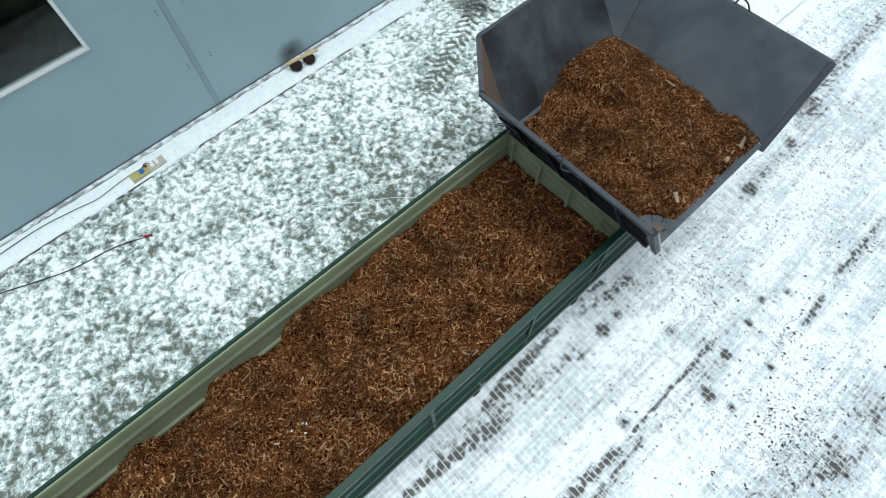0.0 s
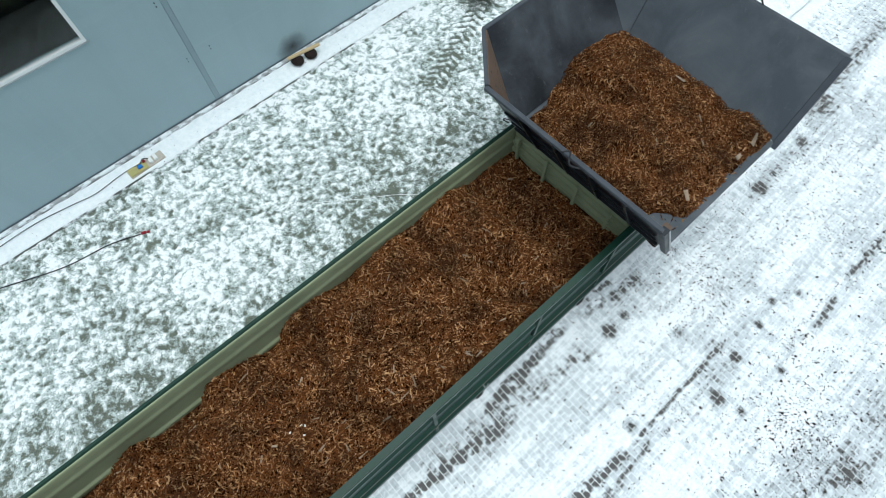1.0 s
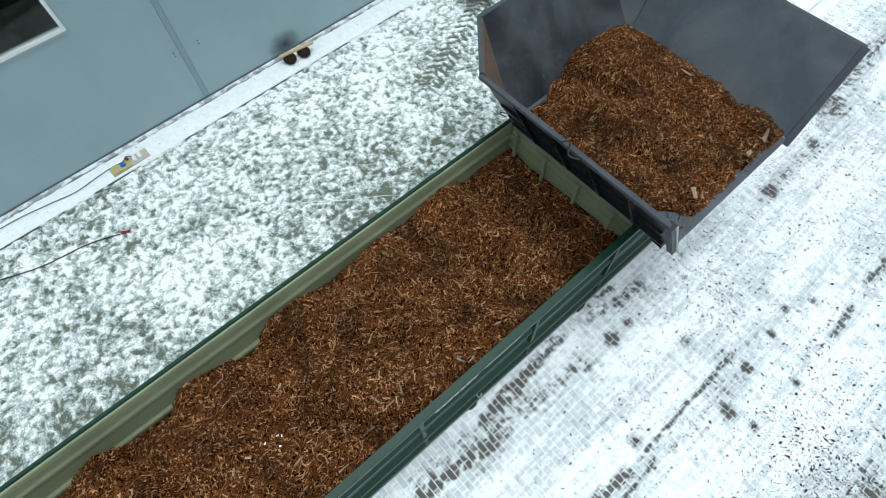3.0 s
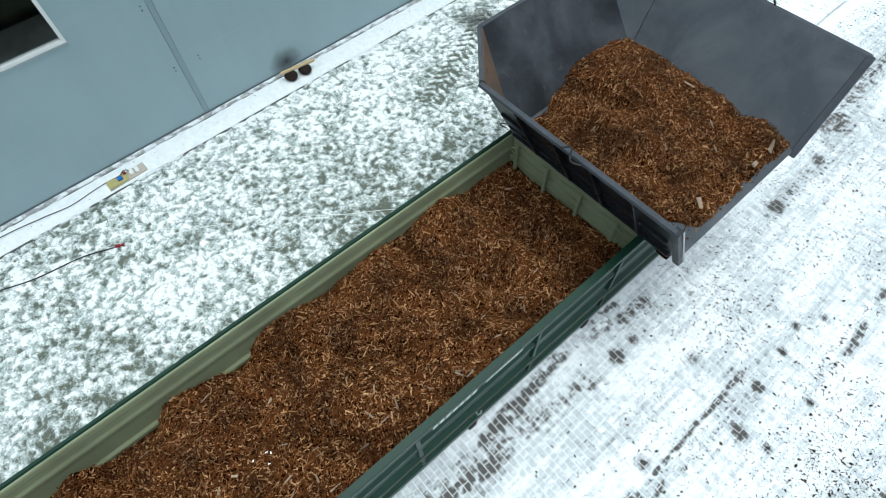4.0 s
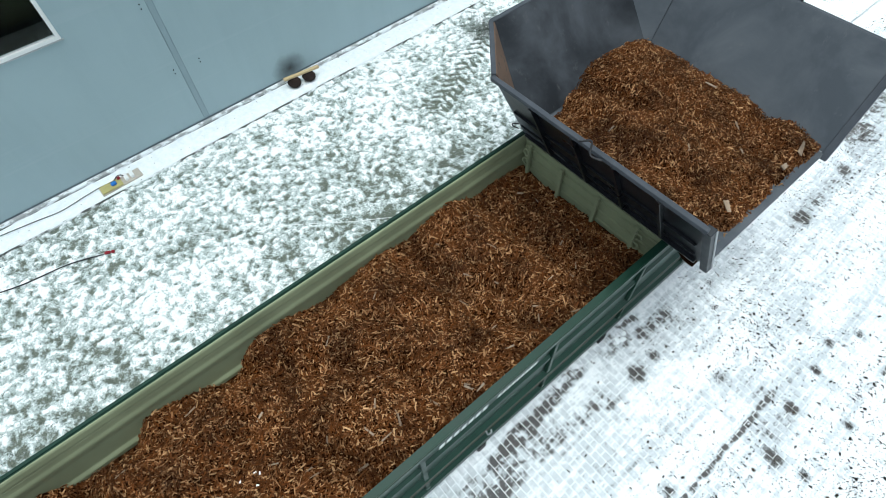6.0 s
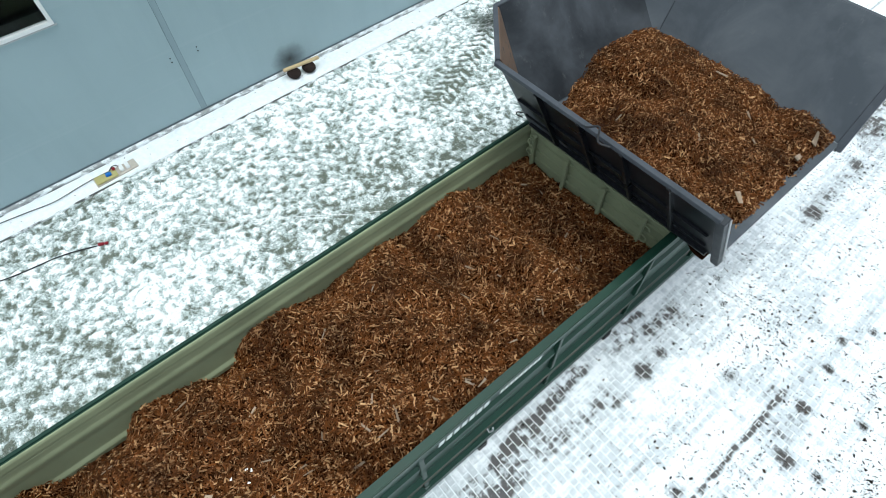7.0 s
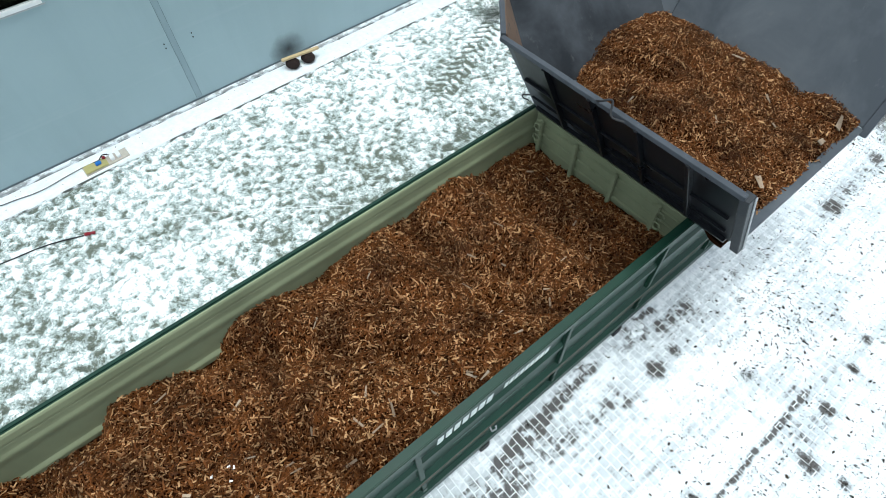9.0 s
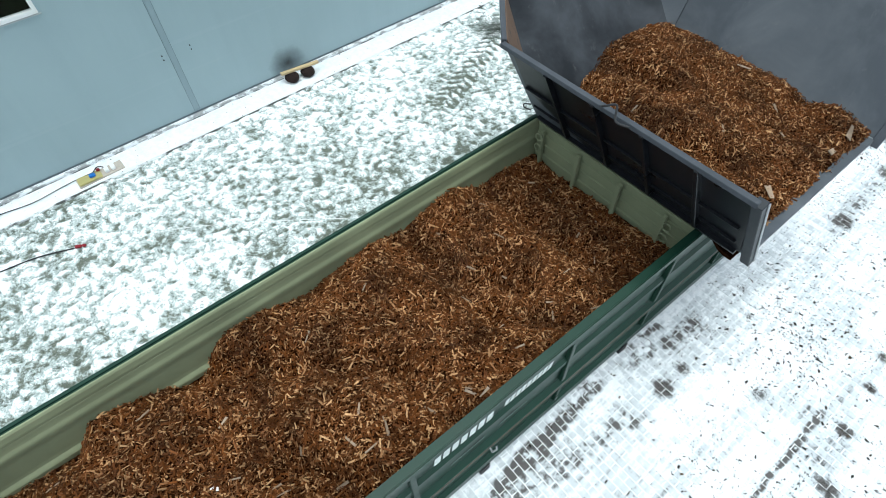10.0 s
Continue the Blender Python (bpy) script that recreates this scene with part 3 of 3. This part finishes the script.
def bark_height(x, y):
    left, mid = np.interp(y, LEFT_Y, LEFT_Z), np.interp(y, MID_Y, MID_Z)
    t = np.clip((x - 0.08) / 0.55, 0, 1)
    t = t * t * (3 - 2 * t)
    z = left * (1 - t) + mid * t
    t = np.clip((x - 1.2) / 1.0, 0, 1)
    z = z * (1 - t) + np.interp(y, RIGHT_Y, RIGHT_Z) * t
    for (ax, ay), (bx, by), deep in TROUGHS:
        px, py, dx, dy = x - ax, y - ay, bx - ax, by - ay
        k = np.clip((px * dx + py * dy) / (dx * dx + dy * dy), 0, 1)
        z = z - 2.8 * deep * np.exp(-((px - k * dx) ** 2 + (py - k * dy) ** 2) / 0.03)
    return z + 0.15 * (fractal(x, y, 0.5, 41, 3) - 0.5)


mulch = sheet("mulch", np.linspace(0.05, CW - 0.06, 90), np.linspace(Y0 + 0.05, 0.08, 330), lambda x, y: bark_height(x, y) + 0.05 * (fractal(x, y, 0.07, 51, 2) - 0.5), GAP_SHADE)
tagged(mulch, "brown bark mulch heaped in soft mounds in the container", "mulch", kind="stuff")
N = 125000
cx, cy = rng.uniform(0.09, CW - 0.11, N), rng.uniform(-9.0, 0.03, N)
size = np.clip(rng.lognormal(-3.4, 0.58, N), 0.012, 0.14)
chips("bark_chip", cx, cy, bark_height(cx, cy) + rng.uniform(-0.025, 0.045, N), slope_of(bark_height, cx, cy), size, np.clip(size * rng.uniform(0.13, 0.42, N), 0.004, 0.020), rng.uniform(0.003, 0.010, N), 0.7, BARK, mulch)

# ---- tipping skip ----
FZ, TZ, LIP = 2.05, 3.25, 3.05
skip = empty("tipping_skip")
tagged(skip, "dark grey steel tipping skip with flared sides and an open front", "skip")
A0, A1, A2, A3 = (-0.095, -0.51, TZ), (LIP, -0.51, TZ), (LIP + 0.05, 0.08, FZ), (0.03, 0.05, FZ)
B0, B1, B2, B3 = (-0.095, 3.60, TZ), (LIP, 3.60, TZ), (LIP + 0.03, 2.79, FZ), (0.03, 2.80, FZ)
C0, C1 = (-0.92, 0.22, TZ), (-0.92, 2.83, TZ)
part("floor_plate", slab([A3, A2, B2, B3], 0.05), INNER, skip)
near_side = part("side_plate", slab([A0, A3, A2, A1][::-1], 0.03), INNER, skip)
far_side = part("side_plate", slab([B0, B3, B2, B1], 0.03), INNER, skip)
part("back_plate", slab([C0, A3, B3, C1][::-1], 0.03), STAINED_SHADED, skip, "grey steel back plate, stains and its shade both in the colour")
part("corner_plate", slab([A0, C0, A3], 0.03), RUST, skip, "rust-brown corner plate")
part("corner_plate", slab([B0, B3, C1], 0.03), INNER, skip)


def on_near(x, k, off=0.0):
    """A point on the near side: k = 0 at the rim, 1 at the floor; off metres outwards."""
    y, z = -0.51 + k * 0.58, TZ - k * (TZ - FZ)
    return Vector((x, y - 0.88 * off, z - 0.48 * off))


def on_far(x, k, off=0.0):
    y, z = 3.60 - k * 0.81, TZ - k * (TZ - FZ)
    return Vector((x, y + 0.82 * off, z - 0.58 * off))


OUT_N, OUT_F = (0, -0.88, -0.48), (0, 0.82, -0.58)
for place, out, plate in ((on_near, OUT_N, near_side), (on_far, OUT_F, far_side)):
    part("top_rail", beam(place(-0.10, 0.0, 0.045), place(LIP, 0.0, 0.045), 0.07, 0.055), RIM, plate)
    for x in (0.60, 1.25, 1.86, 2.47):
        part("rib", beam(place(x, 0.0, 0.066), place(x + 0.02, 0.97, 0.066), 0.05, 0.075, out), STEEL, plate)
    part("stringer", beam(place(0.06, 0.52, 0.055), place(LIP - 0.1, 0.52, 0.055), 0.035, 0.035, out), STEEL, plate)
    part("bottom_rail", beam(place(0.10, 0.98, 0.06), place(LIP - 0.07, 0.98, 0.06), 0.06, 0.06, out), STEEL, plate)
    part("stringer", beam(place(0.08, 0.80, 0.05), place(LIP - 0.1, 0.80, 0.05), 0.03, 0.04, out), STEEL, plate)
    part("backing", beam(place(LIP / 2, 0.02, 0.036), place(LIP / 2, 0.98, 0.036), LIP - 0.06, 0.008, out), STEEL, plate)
    part("end_post", beam(place(LIP, -0.01, 0.03), place(LIP + 0.06, 1.06, 0.03), 0.10, 0.10, out), POST if place is on_near else RIM, plate, "grey end post of the side plate")
part("wear_edge", beam(on_near(LIP + 0.056, 0.0, -0.005), on_near(LIP + 0.116, 1.05, -0.005), 0.010, 0.035, OUT_N), WORN, near_side, "bright worn steel edge")
part("wire_hook", rod(curve_through([(0.0, -0.06, 2.22), (-0.08, -0.10, 2.20), (-0.10, -0.07, 2.12), (-0.02, -0.03, 2.10)], 5), 0.009), BLACK, skip)
part("back_rail", beam((-0.93, 0.2, TZ), (-0.93, 2.85, TZ), 0.07, 0.06), RIM, skip)
part("corner_rail", beam((-0.10, -0.525, TZ), (-0.935, 0.205, TZ), 0.06, 0.06), RIM, skip)
part("corner_rail", beam((-0.10, 3.615, TZ), (-0.935, 2.845, TZ), 0.06, 0.06), RIM, skip)
part("lifting_ring", rod(curve_through([(1.36, -0.60, TZ + 0.02), (1.44, -0.66, TZ + 0.10), (1.53, -0.60, TZ + 0.13), (1.62, -0.70, TZ + 0.05), (1.74, -0.64, TZ + 0.02)], 5), 0.012), BLACK, skip)
part("lifting_ring", rod(curve_through([(1.34, 3.63, TZ + 0.01), (1.38, 3.67, TZ + 0.10), (1.50, 3.67, TZ + 0.09), (1.60, 3.64, TZ + 0.01)], 5), 0.013), BLACK, skip)
# Dark rods added along the folds, standing in for the creases' shading.
for top, foot in ((A0, A3), (C0, A3), (C1, B3), (B0, B3)):
    part("weld", rod([Vector(foot).lerp(Vector(top), k / 6) for k in range(7)], 0.011, 6), STEEL, skip, "dark rod added to draw the shading along a fold")
for x in (0.5, 2.2):
    for y in (0.5, 2.3):
        part("leg", box((x - 0.06, y - 0.06, -0.01), (x + 0.06, y + 0.06, FZ - 0.04), 0.008), STEEL, skip)


def pile_height(x, y):
    t = np.clip((3.05 - x + 0.30 * (fractal(y, x, 0.45, 61, 2) - 0.5)) / 1.5, 0, 1)
    z = FZ - 0.05 + 0.255 * t ** 0.6
    z = z + 0.11 * np.exp(-((x - 0.35) ** 2 + (y - 2.0) ** 2) / 0.3) + 0.09 * np.exp(-((x - 1.5) ** 2 + (y - 1.0) ** 2) / 0.4)
    z = z - 0.22 * np.exp(-((x - 0.60) ** 2 / 0.20 + (y - 1.40) ** 2 / 0.035)) - 0.16 * np.exp(-((x - 1.9) ** 2 / 0.20 + (y - 0.75 - 0.3 * (x - 1.9)) ** 2 / 0.03)) - 0.25 * np.clip((x - 2.50) / 0.3, 0, 1) * np.clip((0.55 - y) / 0.25, 0, 1) + 0.10 * np.exp(-((x - 0.75) ** 2 / 0.3 + (y - 1.0) ** 2 / 0.04)) + 0.10 * np.exp(-((x - 2.65) ** 2 + (y - 2.5) ** 2) / 0.05)
    z = z - 0.10 * np.exp(-((x - 2.15) ** 2 + (y - 2.6) ** 2) / 0.04) - 0.14 * np.clip((y - 2.42) / 0.5, 0, 1) * np.clip((2.5 - x) / 0.3, 0, 1)
    z = z - 0.34 * np.clip((0.55 - x) / 0.55, 0, 1) * np.clip((1.5 - y) / 0.9, 0, 1)
    z = z + 0.14 * (fractal(x, y, 0.45, 71, 3) - 0.5)
    return np.where((x > 0.15) & (x < 2.35) & (y > 0.2) & (y < 2.6), np.maximum(z, FZ + 0.05), z)


def inside(x, y, z):
    """Keeps a place within the sloping plates."""
    k = np.clip((z - FZ) / (TZ - FZ), 0, 1)
    return np.maximum(x, 0.05 - 0.95 * k), np.clip(y, 0.10 - 0.55 * k, 2.76 + 0.80 * k)


def pile_sheet(x, y):
    z = pile_height(x, y) + 0.04 * (fractal(x, y, 0.07, 81, 2) - 0.5)
    return (*inside(x, y, z), z)


pile = sheet("mulch", np.linspace(-0.35, 2.97, 110), np.linspace(-0.2, 3.1, 110), pile_sheet, GAP_SHADE)
tagged(pile, "loose brown bark mulch spread over the skip's floor", "mulch", kind="stuff")
N = 78000
cx, cy = rng.uniform(-0.3, 3.0, N), rng.uniform(-0.1, 3.0, N)
cz = np.maximum(pile_height(cx, cy), FZ) + rng.uniform(-0.025, 0.045, N)
ox, oy = inside(cx, cy, cz)
ok = ((cx > 0.08) | (cy > 0.2)) & (np.abs(ox - cx) < 0.02) & (np.abs(oy - cy) < 0.02) & ((pile_height(cx, cy) > FZ) | ((rng.random(N) < 0.07) & (cx > 2.3) & (cy < 2.7)))
cx, cy, cz = cx[ok], cy[ok], cz[ok]
size = np.clip(rng.lognormal(-3.65, 0.55, len(cx)), 0.012, 0.11)
chips("bark_chip", cx, cy, cz, slope_of(pile_height, cx, cy), size, np.clip(size * rng.uniform(0.13, 0.42, len(cx)), 0.004, 0.020), rng.uniform(0.003, 0.010, len(cx)), 0.7, BARK, pile)

# ---- paving blocks ----
PX, PY, GAP = 0.2, 0.1, 0.010


def block_mesh():
    return mesh_of(box((-(PX - GAP) / 2, -(PY - GAP) / 2, -0.05), ((PX - GAP) / 2, (PY - GAP) / 2, 0.0), 0), "paving_block", PAVER)


block = block_mesh()
rest = []
for j in range(-120, 150):
    for i in range(0, 66):
        x, y = EDGE + 0.2 + (i + 0.5 * (j % 2)) * PX, (j + 0.5) * PY
        z = float(rng.uniform(-0.0008, 0.0012))
        if 2.7 < x < 4.7 and -4.3 < y < -1.3:
            ob = new("paving_block", block)
            ob.location, ob.parent = (x, y, z), paving_bed
        else:
            rest.append((x, y, z))
rest = np.array(rest)
hx, hy = (PX - GAP) / 2, (PY - GAP) / 2
corner = np.array([(-hx, -hy, 0), (hx, -hy, 0), (hx, hy, 0), (-hx, hy, 0), (-hx, -hy, -0.03), (hx, -hy, -0.03), (hx, hy, -0.03), (-hx, hy, -0.03)])
co = (rest[:, None, :] + corner[None]).reshape(-1, 3)
one = np.array([(0, 1, 2, 3), (4, 5, 1, 0), (5, 6, 2, 1), (6, 7, 3, 2), (7, 4, 0, 3)])
blocks = from_arrays("paving_blocks", co, (np.arange(len(rest))[:, None, None] * 8 + one[None]).reshape(-1, 4), PAVER, paving_bed)
tagged(blocks, "grey concrete paving blocks under thin snow", kind="stuff")

# ---- litter on the paving ----
SPOTS = [(3.28, -0.62, 0.12), (3.25, -0.22, 0.08), (4.55, -1.57, 0.08), (4.10, 0.26, 0.09), (5.20, -0.19, 0.10), (3.38, 1.13, 0.045), (5.05, 2.37, 0.06), (4.93, 1.36, 0.06), (4.98, 0.59, 0.07), (5.62, 0.96, 0.06),
         (4.82, 1.91, 0.05), (5.57, -0.1, 0.05), (5.5, 1.45, 0.05), (6.08, 0.23, 0.10), (6.65, -0.05, 0.28), (3.05, 1.46, 0.045), (3.33, 3.73, 0.12)]
lx, ly, small = [], [], 0
for x, y, r in SPOTS:
    k = int(50 + 1200 * r)
    small += k
    lx.append(x + r * rng.standard_t(4, k) * 0.6), ly.append(y + r * rng.standard_t(4, k) * 0.6)
k = 110000
x, y = rng.uniform(2.7, 11, k), rng.uniform(-4.5, 12, k)
keep = rng.random(k) < np.clip(2.0 * (fractal(x, y, 1.4, 91, 3) - 0.38), 0.08, 1) * np.where(y < -1.5, 0.25, 1.0)
lx.append(x[keep]), ly.append(y[keep])
k = 2200
lx.append(rng.normal(3.7, 0.6, k)), ly.append(rng.normal(1.5, 1.0, k))
k = 1300
lx.append(rng.normal(6.4, 0.55, k)), ly.append(rng.normal(0.1, 0.5, k))
for x0, y0, y1 in ((4.83, -2.6, 0.8), (4.97, -2.6, 0.1), (5.13, -2.4, -0.4), (5.42, 1.6, 4.6), (5.58, 1.6, 4.6), (2.72, -2.6, -0.9), (3.45, 3.0, 5.5), (6.3, 3.0, 6.5)):
    yy = np.repeat(np.arange(y0, y1, 0.085)[rng.random(len(np.arange(y0, y1, 0.085))) < 0.75], 7)
    lx.append(x0 + rng.normal(0, 0.025, len(yy))), ly.append(yy + rng.normal(0, 0.015, len(yy)))
k = 3000
lx.append(rng.normal(6.5, 0.9, k)), ly.append(rng.normal(0.6, 1.3, k))
k = 3500
lx.append(rng.uniform(1.4, 2.8, k)), ly.append(rng.uniform(4.0, 12.0, k))
k = 160
lx.append(rng.uniform(-5.75, -5.2, k)), ly.append(rng.uniform(-9, 8, k))
lx, ly = np.concatenate(lx), np.concatenate(ly)
ok = (lx > 2.68) | (lx < -5) | ((lx > 1.4) & (ly > 4.0))
scale = np.where(np.arange(len(lx)) < small, 0.5, 1.0)[ok]
lx, ly = lx[ok], ly[ok]
n = len(lx)
size = np.clip(rng.lognormal(-4.6, 0.70, n), 0.005, 0.05) * scale
litter = chips("leaf_litter", lx, ly, np.where(lx < 0, 0.026, 0.004) + rng.uniform(0, 0.006, n), (0 * lx, 0 * lx), size, size * rng.uniform(0.2, 0.7, n), np.full(n, 0.004), 0.25, LITTER)
tagged(litter, "dark scraps of leaf and bark scattered on the snowy paving", "litter", kind="stuff")

# ---- grass through the snow ----
k = 90000
x, y = rng.uniform(-5.15, 0.0, k), rng.uniform(-10.5, 9, k)
keep = rng.random(k) < np.clip(0.06 - 14.0 * lawn_height(x, y), 0.02, 0.4)
x, y = x[keep], y[keep]
n = len(x)
size = rng.uniform(0.015, 0.07, n)
blades = chips("grass", x, y, lawn_height(x, y) + rng.uniform(0.0, 0.02, n), (0 * x, 0 * x), size, rng.uniform(0.003, 0.008, n), np.full(n, 0.002), 0.4, BLADE)
tagged(blades, "flattened blades of winter grass poking through snow", "grass", kind="stuff")

# dry tuft at the lawn's far side
k = 650
x, y = rng.normal(-4.25, 0.22, k), rng.normal(3.35, 0.28, k)
tuft = chips("dry_grass_tuft", x, y, lawn_height(x, y) + rng.uniform(0.0, 0.12, k), (0 * x, 0 * x), rng.uniform(0.06, 0.2, k), rng.uniform(0.003, 0.007, k), np.full(k, 0.003), 0.8, BLADE)
tagged(tuft, "dry brown tuft of grass standing out of the snow", "grass", kind="stuff")

# ---- pale scraps among the bark ----
sx = np.array([2.77, 1.30, 2.87, 2.85, 2.35, 2.05, 1.9, 1.0])
sy = np.array([0.90, 2.56, 2.08, 2.48, 1.85, 2.15, 1.2, 0.7])
n = len(sx)
scraps = chips("wood_scrap", sx, sy, np.maximum(pile_height(sx, sy), FZ) + 0.05, slope_of(pile_height, sx, sy), np.array([0.18, 0.30, 0.20, 0.24, 0.14, 0.12, 0.12, 0.10]), np.array([0.07, 0.04, 0.07, 0.09, 0.03, 0.03, 0.025, 0.025]), np.full(n, 0.008), 0.25, SCRAP)
tagged(scraps, "pale flat wood scraps lying on the bark", "wood scraps", kind="stuff")
n = 60
sx, sy = rng.uniform(0.2, 2.4, n), rng.uniform(-8.5, -0.1, n)
scraps = chips("wood_scrap", sx, sy, bark_height(sx, sy) + 0.045, slope_of(bark_height, sx, sy), rng.uniform(0.06, 0.16, n), rng.uniform(0.012, 0.035, n), np.full(n, 0.008), 0.3, SCRAP)
tagged(scraps, "pale splinters lying on the bark in the container", "wood scraps", kind="stuff")

# ---- small things by the wall ----
brush = empty("boot_brush", (-5.5, -0.79, 0.02))
tagged(brush, "boot brush with a pale wooden bar and two dark round brushes", "boot brush")
part("wooden_bar", beam((-0.12, -0.40, 0.20), (-0.01, 0.39, 0.20), 0.075, 0.05, bevel=0.008), WOOD, brush, "pale wooden bar")


def round_brush(at, r):
    bm = bmesh.new()
    bmesh.ops.create_uvsphere(bm, u_segments=28, v_segments=14, radius=r, matrix=Matrix.Translation(at) @ Matrix.Diagonal((1.0, 0.9, 0.62, 1)))
    for v in bm.verts:
        v.co += 0.012 * noise.noise_vector(v.co * 40)
    return bm


for y in (-0.21, 0.13):
    part("round_brush", round_brush((-0.06 + 0.1 * (y > 0) * 0.3, y, 0.08), 0.155), BRISTLE, brush, "dark bristle brush")
    part("bracket", box((-0.10, y - 0.03, 0.0), (-0.06, y + 0.03, 0.16), 0.004), WOOD, brush)

power = empty("power_board", (-5.36, -4.93, 0.02))
tagged(power, "wooden board with sockets, plugs and a dull yellow cover", "power board")
part("board", beam((-0.01, -0.39, 0.015), (-0.04, 0.39, 0.015), 0.24, 0.03, bevel=0.004), BOARD, power)
part("cover", box((-0.12, -0.37, 0.032), (0.10, 0.02, 0.06), 0.008), YELLOW, power, "dull yellow cover")
for y in (0.12, 0.23):
    part("socket", box((-0.13, y - 0.035, 0.032), (0.05, y + 0.035, 0.09), 0.01), WHITE, power, "white socket")
part("plug", box((-0.05, -0.17, 0.062), (0.04, -0.07, 0.10), 0.01), BLUE, power, "blue plug")
part("plug", box((-0.11, -0.03, 0.062), (-0.05, 0.03, 0.10), 0.008), RED, power, "red plug")
part("lead", rod(curve_through([(-0.06, -0.08, 0.09), (-0.10, 0.0, 0.12), (-0.09, 0.06, 0.11), (-0.06, 0.12, 0.07)], 5), 0.009), BLACK, power)

cable = part("cable", rod(curve_through([(-5.42, -5.02, 0.10), (-5.49, -5.24, 0.06), (-5.49, -5.57, 0.04), (-5.43, -6.05, 0.045), (-5.52, -6.56, 0.04), (-5.6, -7.4, 0.045), (-5.5, -9.0, 0.04)]), 0.007), BLACK)
tagged(cable, "black power cable lying on the snow beside the wall", "cable")
cable = part("cable", rod(curve_through([(-5.0, -9.2, 0.02), (-4.78, -8.39, 0.02), (-4.34, -7.23, 0.025), (-4.2, -6.36, 0.02), (-4.0, -5.80, 0.02)]), 0.010), BLACK)
tagged(cable, "black extension cable across the snowy lawn", "cable")
cable = part("cable", rod(curve_through([(-3.94, -5.66, 0.02), (-3.6, -4.95, 0.022), (-3.15, -4.1, 0.02), (-2.3, -2.9, 0.022), (-1.72, -2.14, 0.02), (-1.33, -1.57, 0.02), (-0.6, -0.8, 0.02)]), 0.0045), WHITE)
tagged(cable, "thin white cable across the snowy lawn", "cable")
plug = empty("cable_connector", (-3.97, -5.73, 0.02))
tagged(plug, "red plastic cable connector lying on the lawn", "connector")
part("body", beam((-0.02, -0.05, 0.02), (0.02, 0.04, 0.02), 0.055, 0.045, bevel=0.012), RED, plug)
part("collar", beam((0.025, 0.05, 0.02), (0.05, 0.10, 0.02), 0.045, 0.04, bevel=0.008), RED, plug)

# screws beside the wall's seam
screw_bm = bmesh.new()
bmesh.ops.create_cone(screw_bm, cap_ends=True, segments=8, radius1=0.013, radius2=0.010, depth=0.012)
screw = mesh_of(screw_bm, "screw", BLACK)
for y in (-3.06, -2.55, 2.94, 3.45):
    for z in (1.24, 1.32, 2.54, 2.62):
        ob = new("screw", screw)
        ob.matrix_world = pose(WX + 0.006, y, z, 0, 90, 0)
        ob.parent = wall

bx, by = np.array([1.51, 1.60, 1.44, 1.47]), np.array([-5.32, -5.40, -5.53, -5.36])
bits = chips("paper_scrap", bx, by, bark_height(bx, by) + 0.05, slope_of(bark_height, bx, by), np.full(4, 0.034), np.full(4, 0.022), np.full(4, 0.006), 0.2, WHITE)
tagged(bits, "small white scraps lying on the bark mulch", "scraps", kind="stuff")

part("lip_bracket", box((2.84, 0.24, FZ - 0.004), (2.97, 0.36, FZ + 0.07), 0.01), RUST, skip, "rusty square bracket on the floor's edge")
# Black boxes added to stand for dark gaps at the side's foot.
for y in (-0.62, -3.05, -6.3):
    part("dark_gap_block", box((CW - 0.10, y - 0.07, -0.005), (CW + 0.004, y + 0.07, 0.15), 0.006), BLACK, trailer, "black block added in place of a dark gap")


def snow_lump(at, r, seed):
    bm = bmesh.new()
    bmesh.ops.create_icosphere(bm, subdivisions=4, radius=r, matrix=Matrix.Translation(at) @ Matrix.Diagonal((1.0, 1.4, 0.45, 1)))
    for v in bm.verts:
        v.co += 0.7 * r * noise.noise_vector(v.co * 14 + Vector((seed, 0, 0))) + 0.12 * r * noise.noise_vector(v.co * 40)
    return bm


for k, (x, y, r) in enumerate(((2.76, -0.46, 0.05), (2.80, -0.36, 0.04), (2.74, -0.27, 0.03))):
    lump = part("snow_lump", snow_lump((x, y, 0.005), r, k * 7.0), STRIPSNOW, None, smooth=True)
    tagged(lump, "small lump of snow lying beside the container", "snow", "snow lumps by the container")
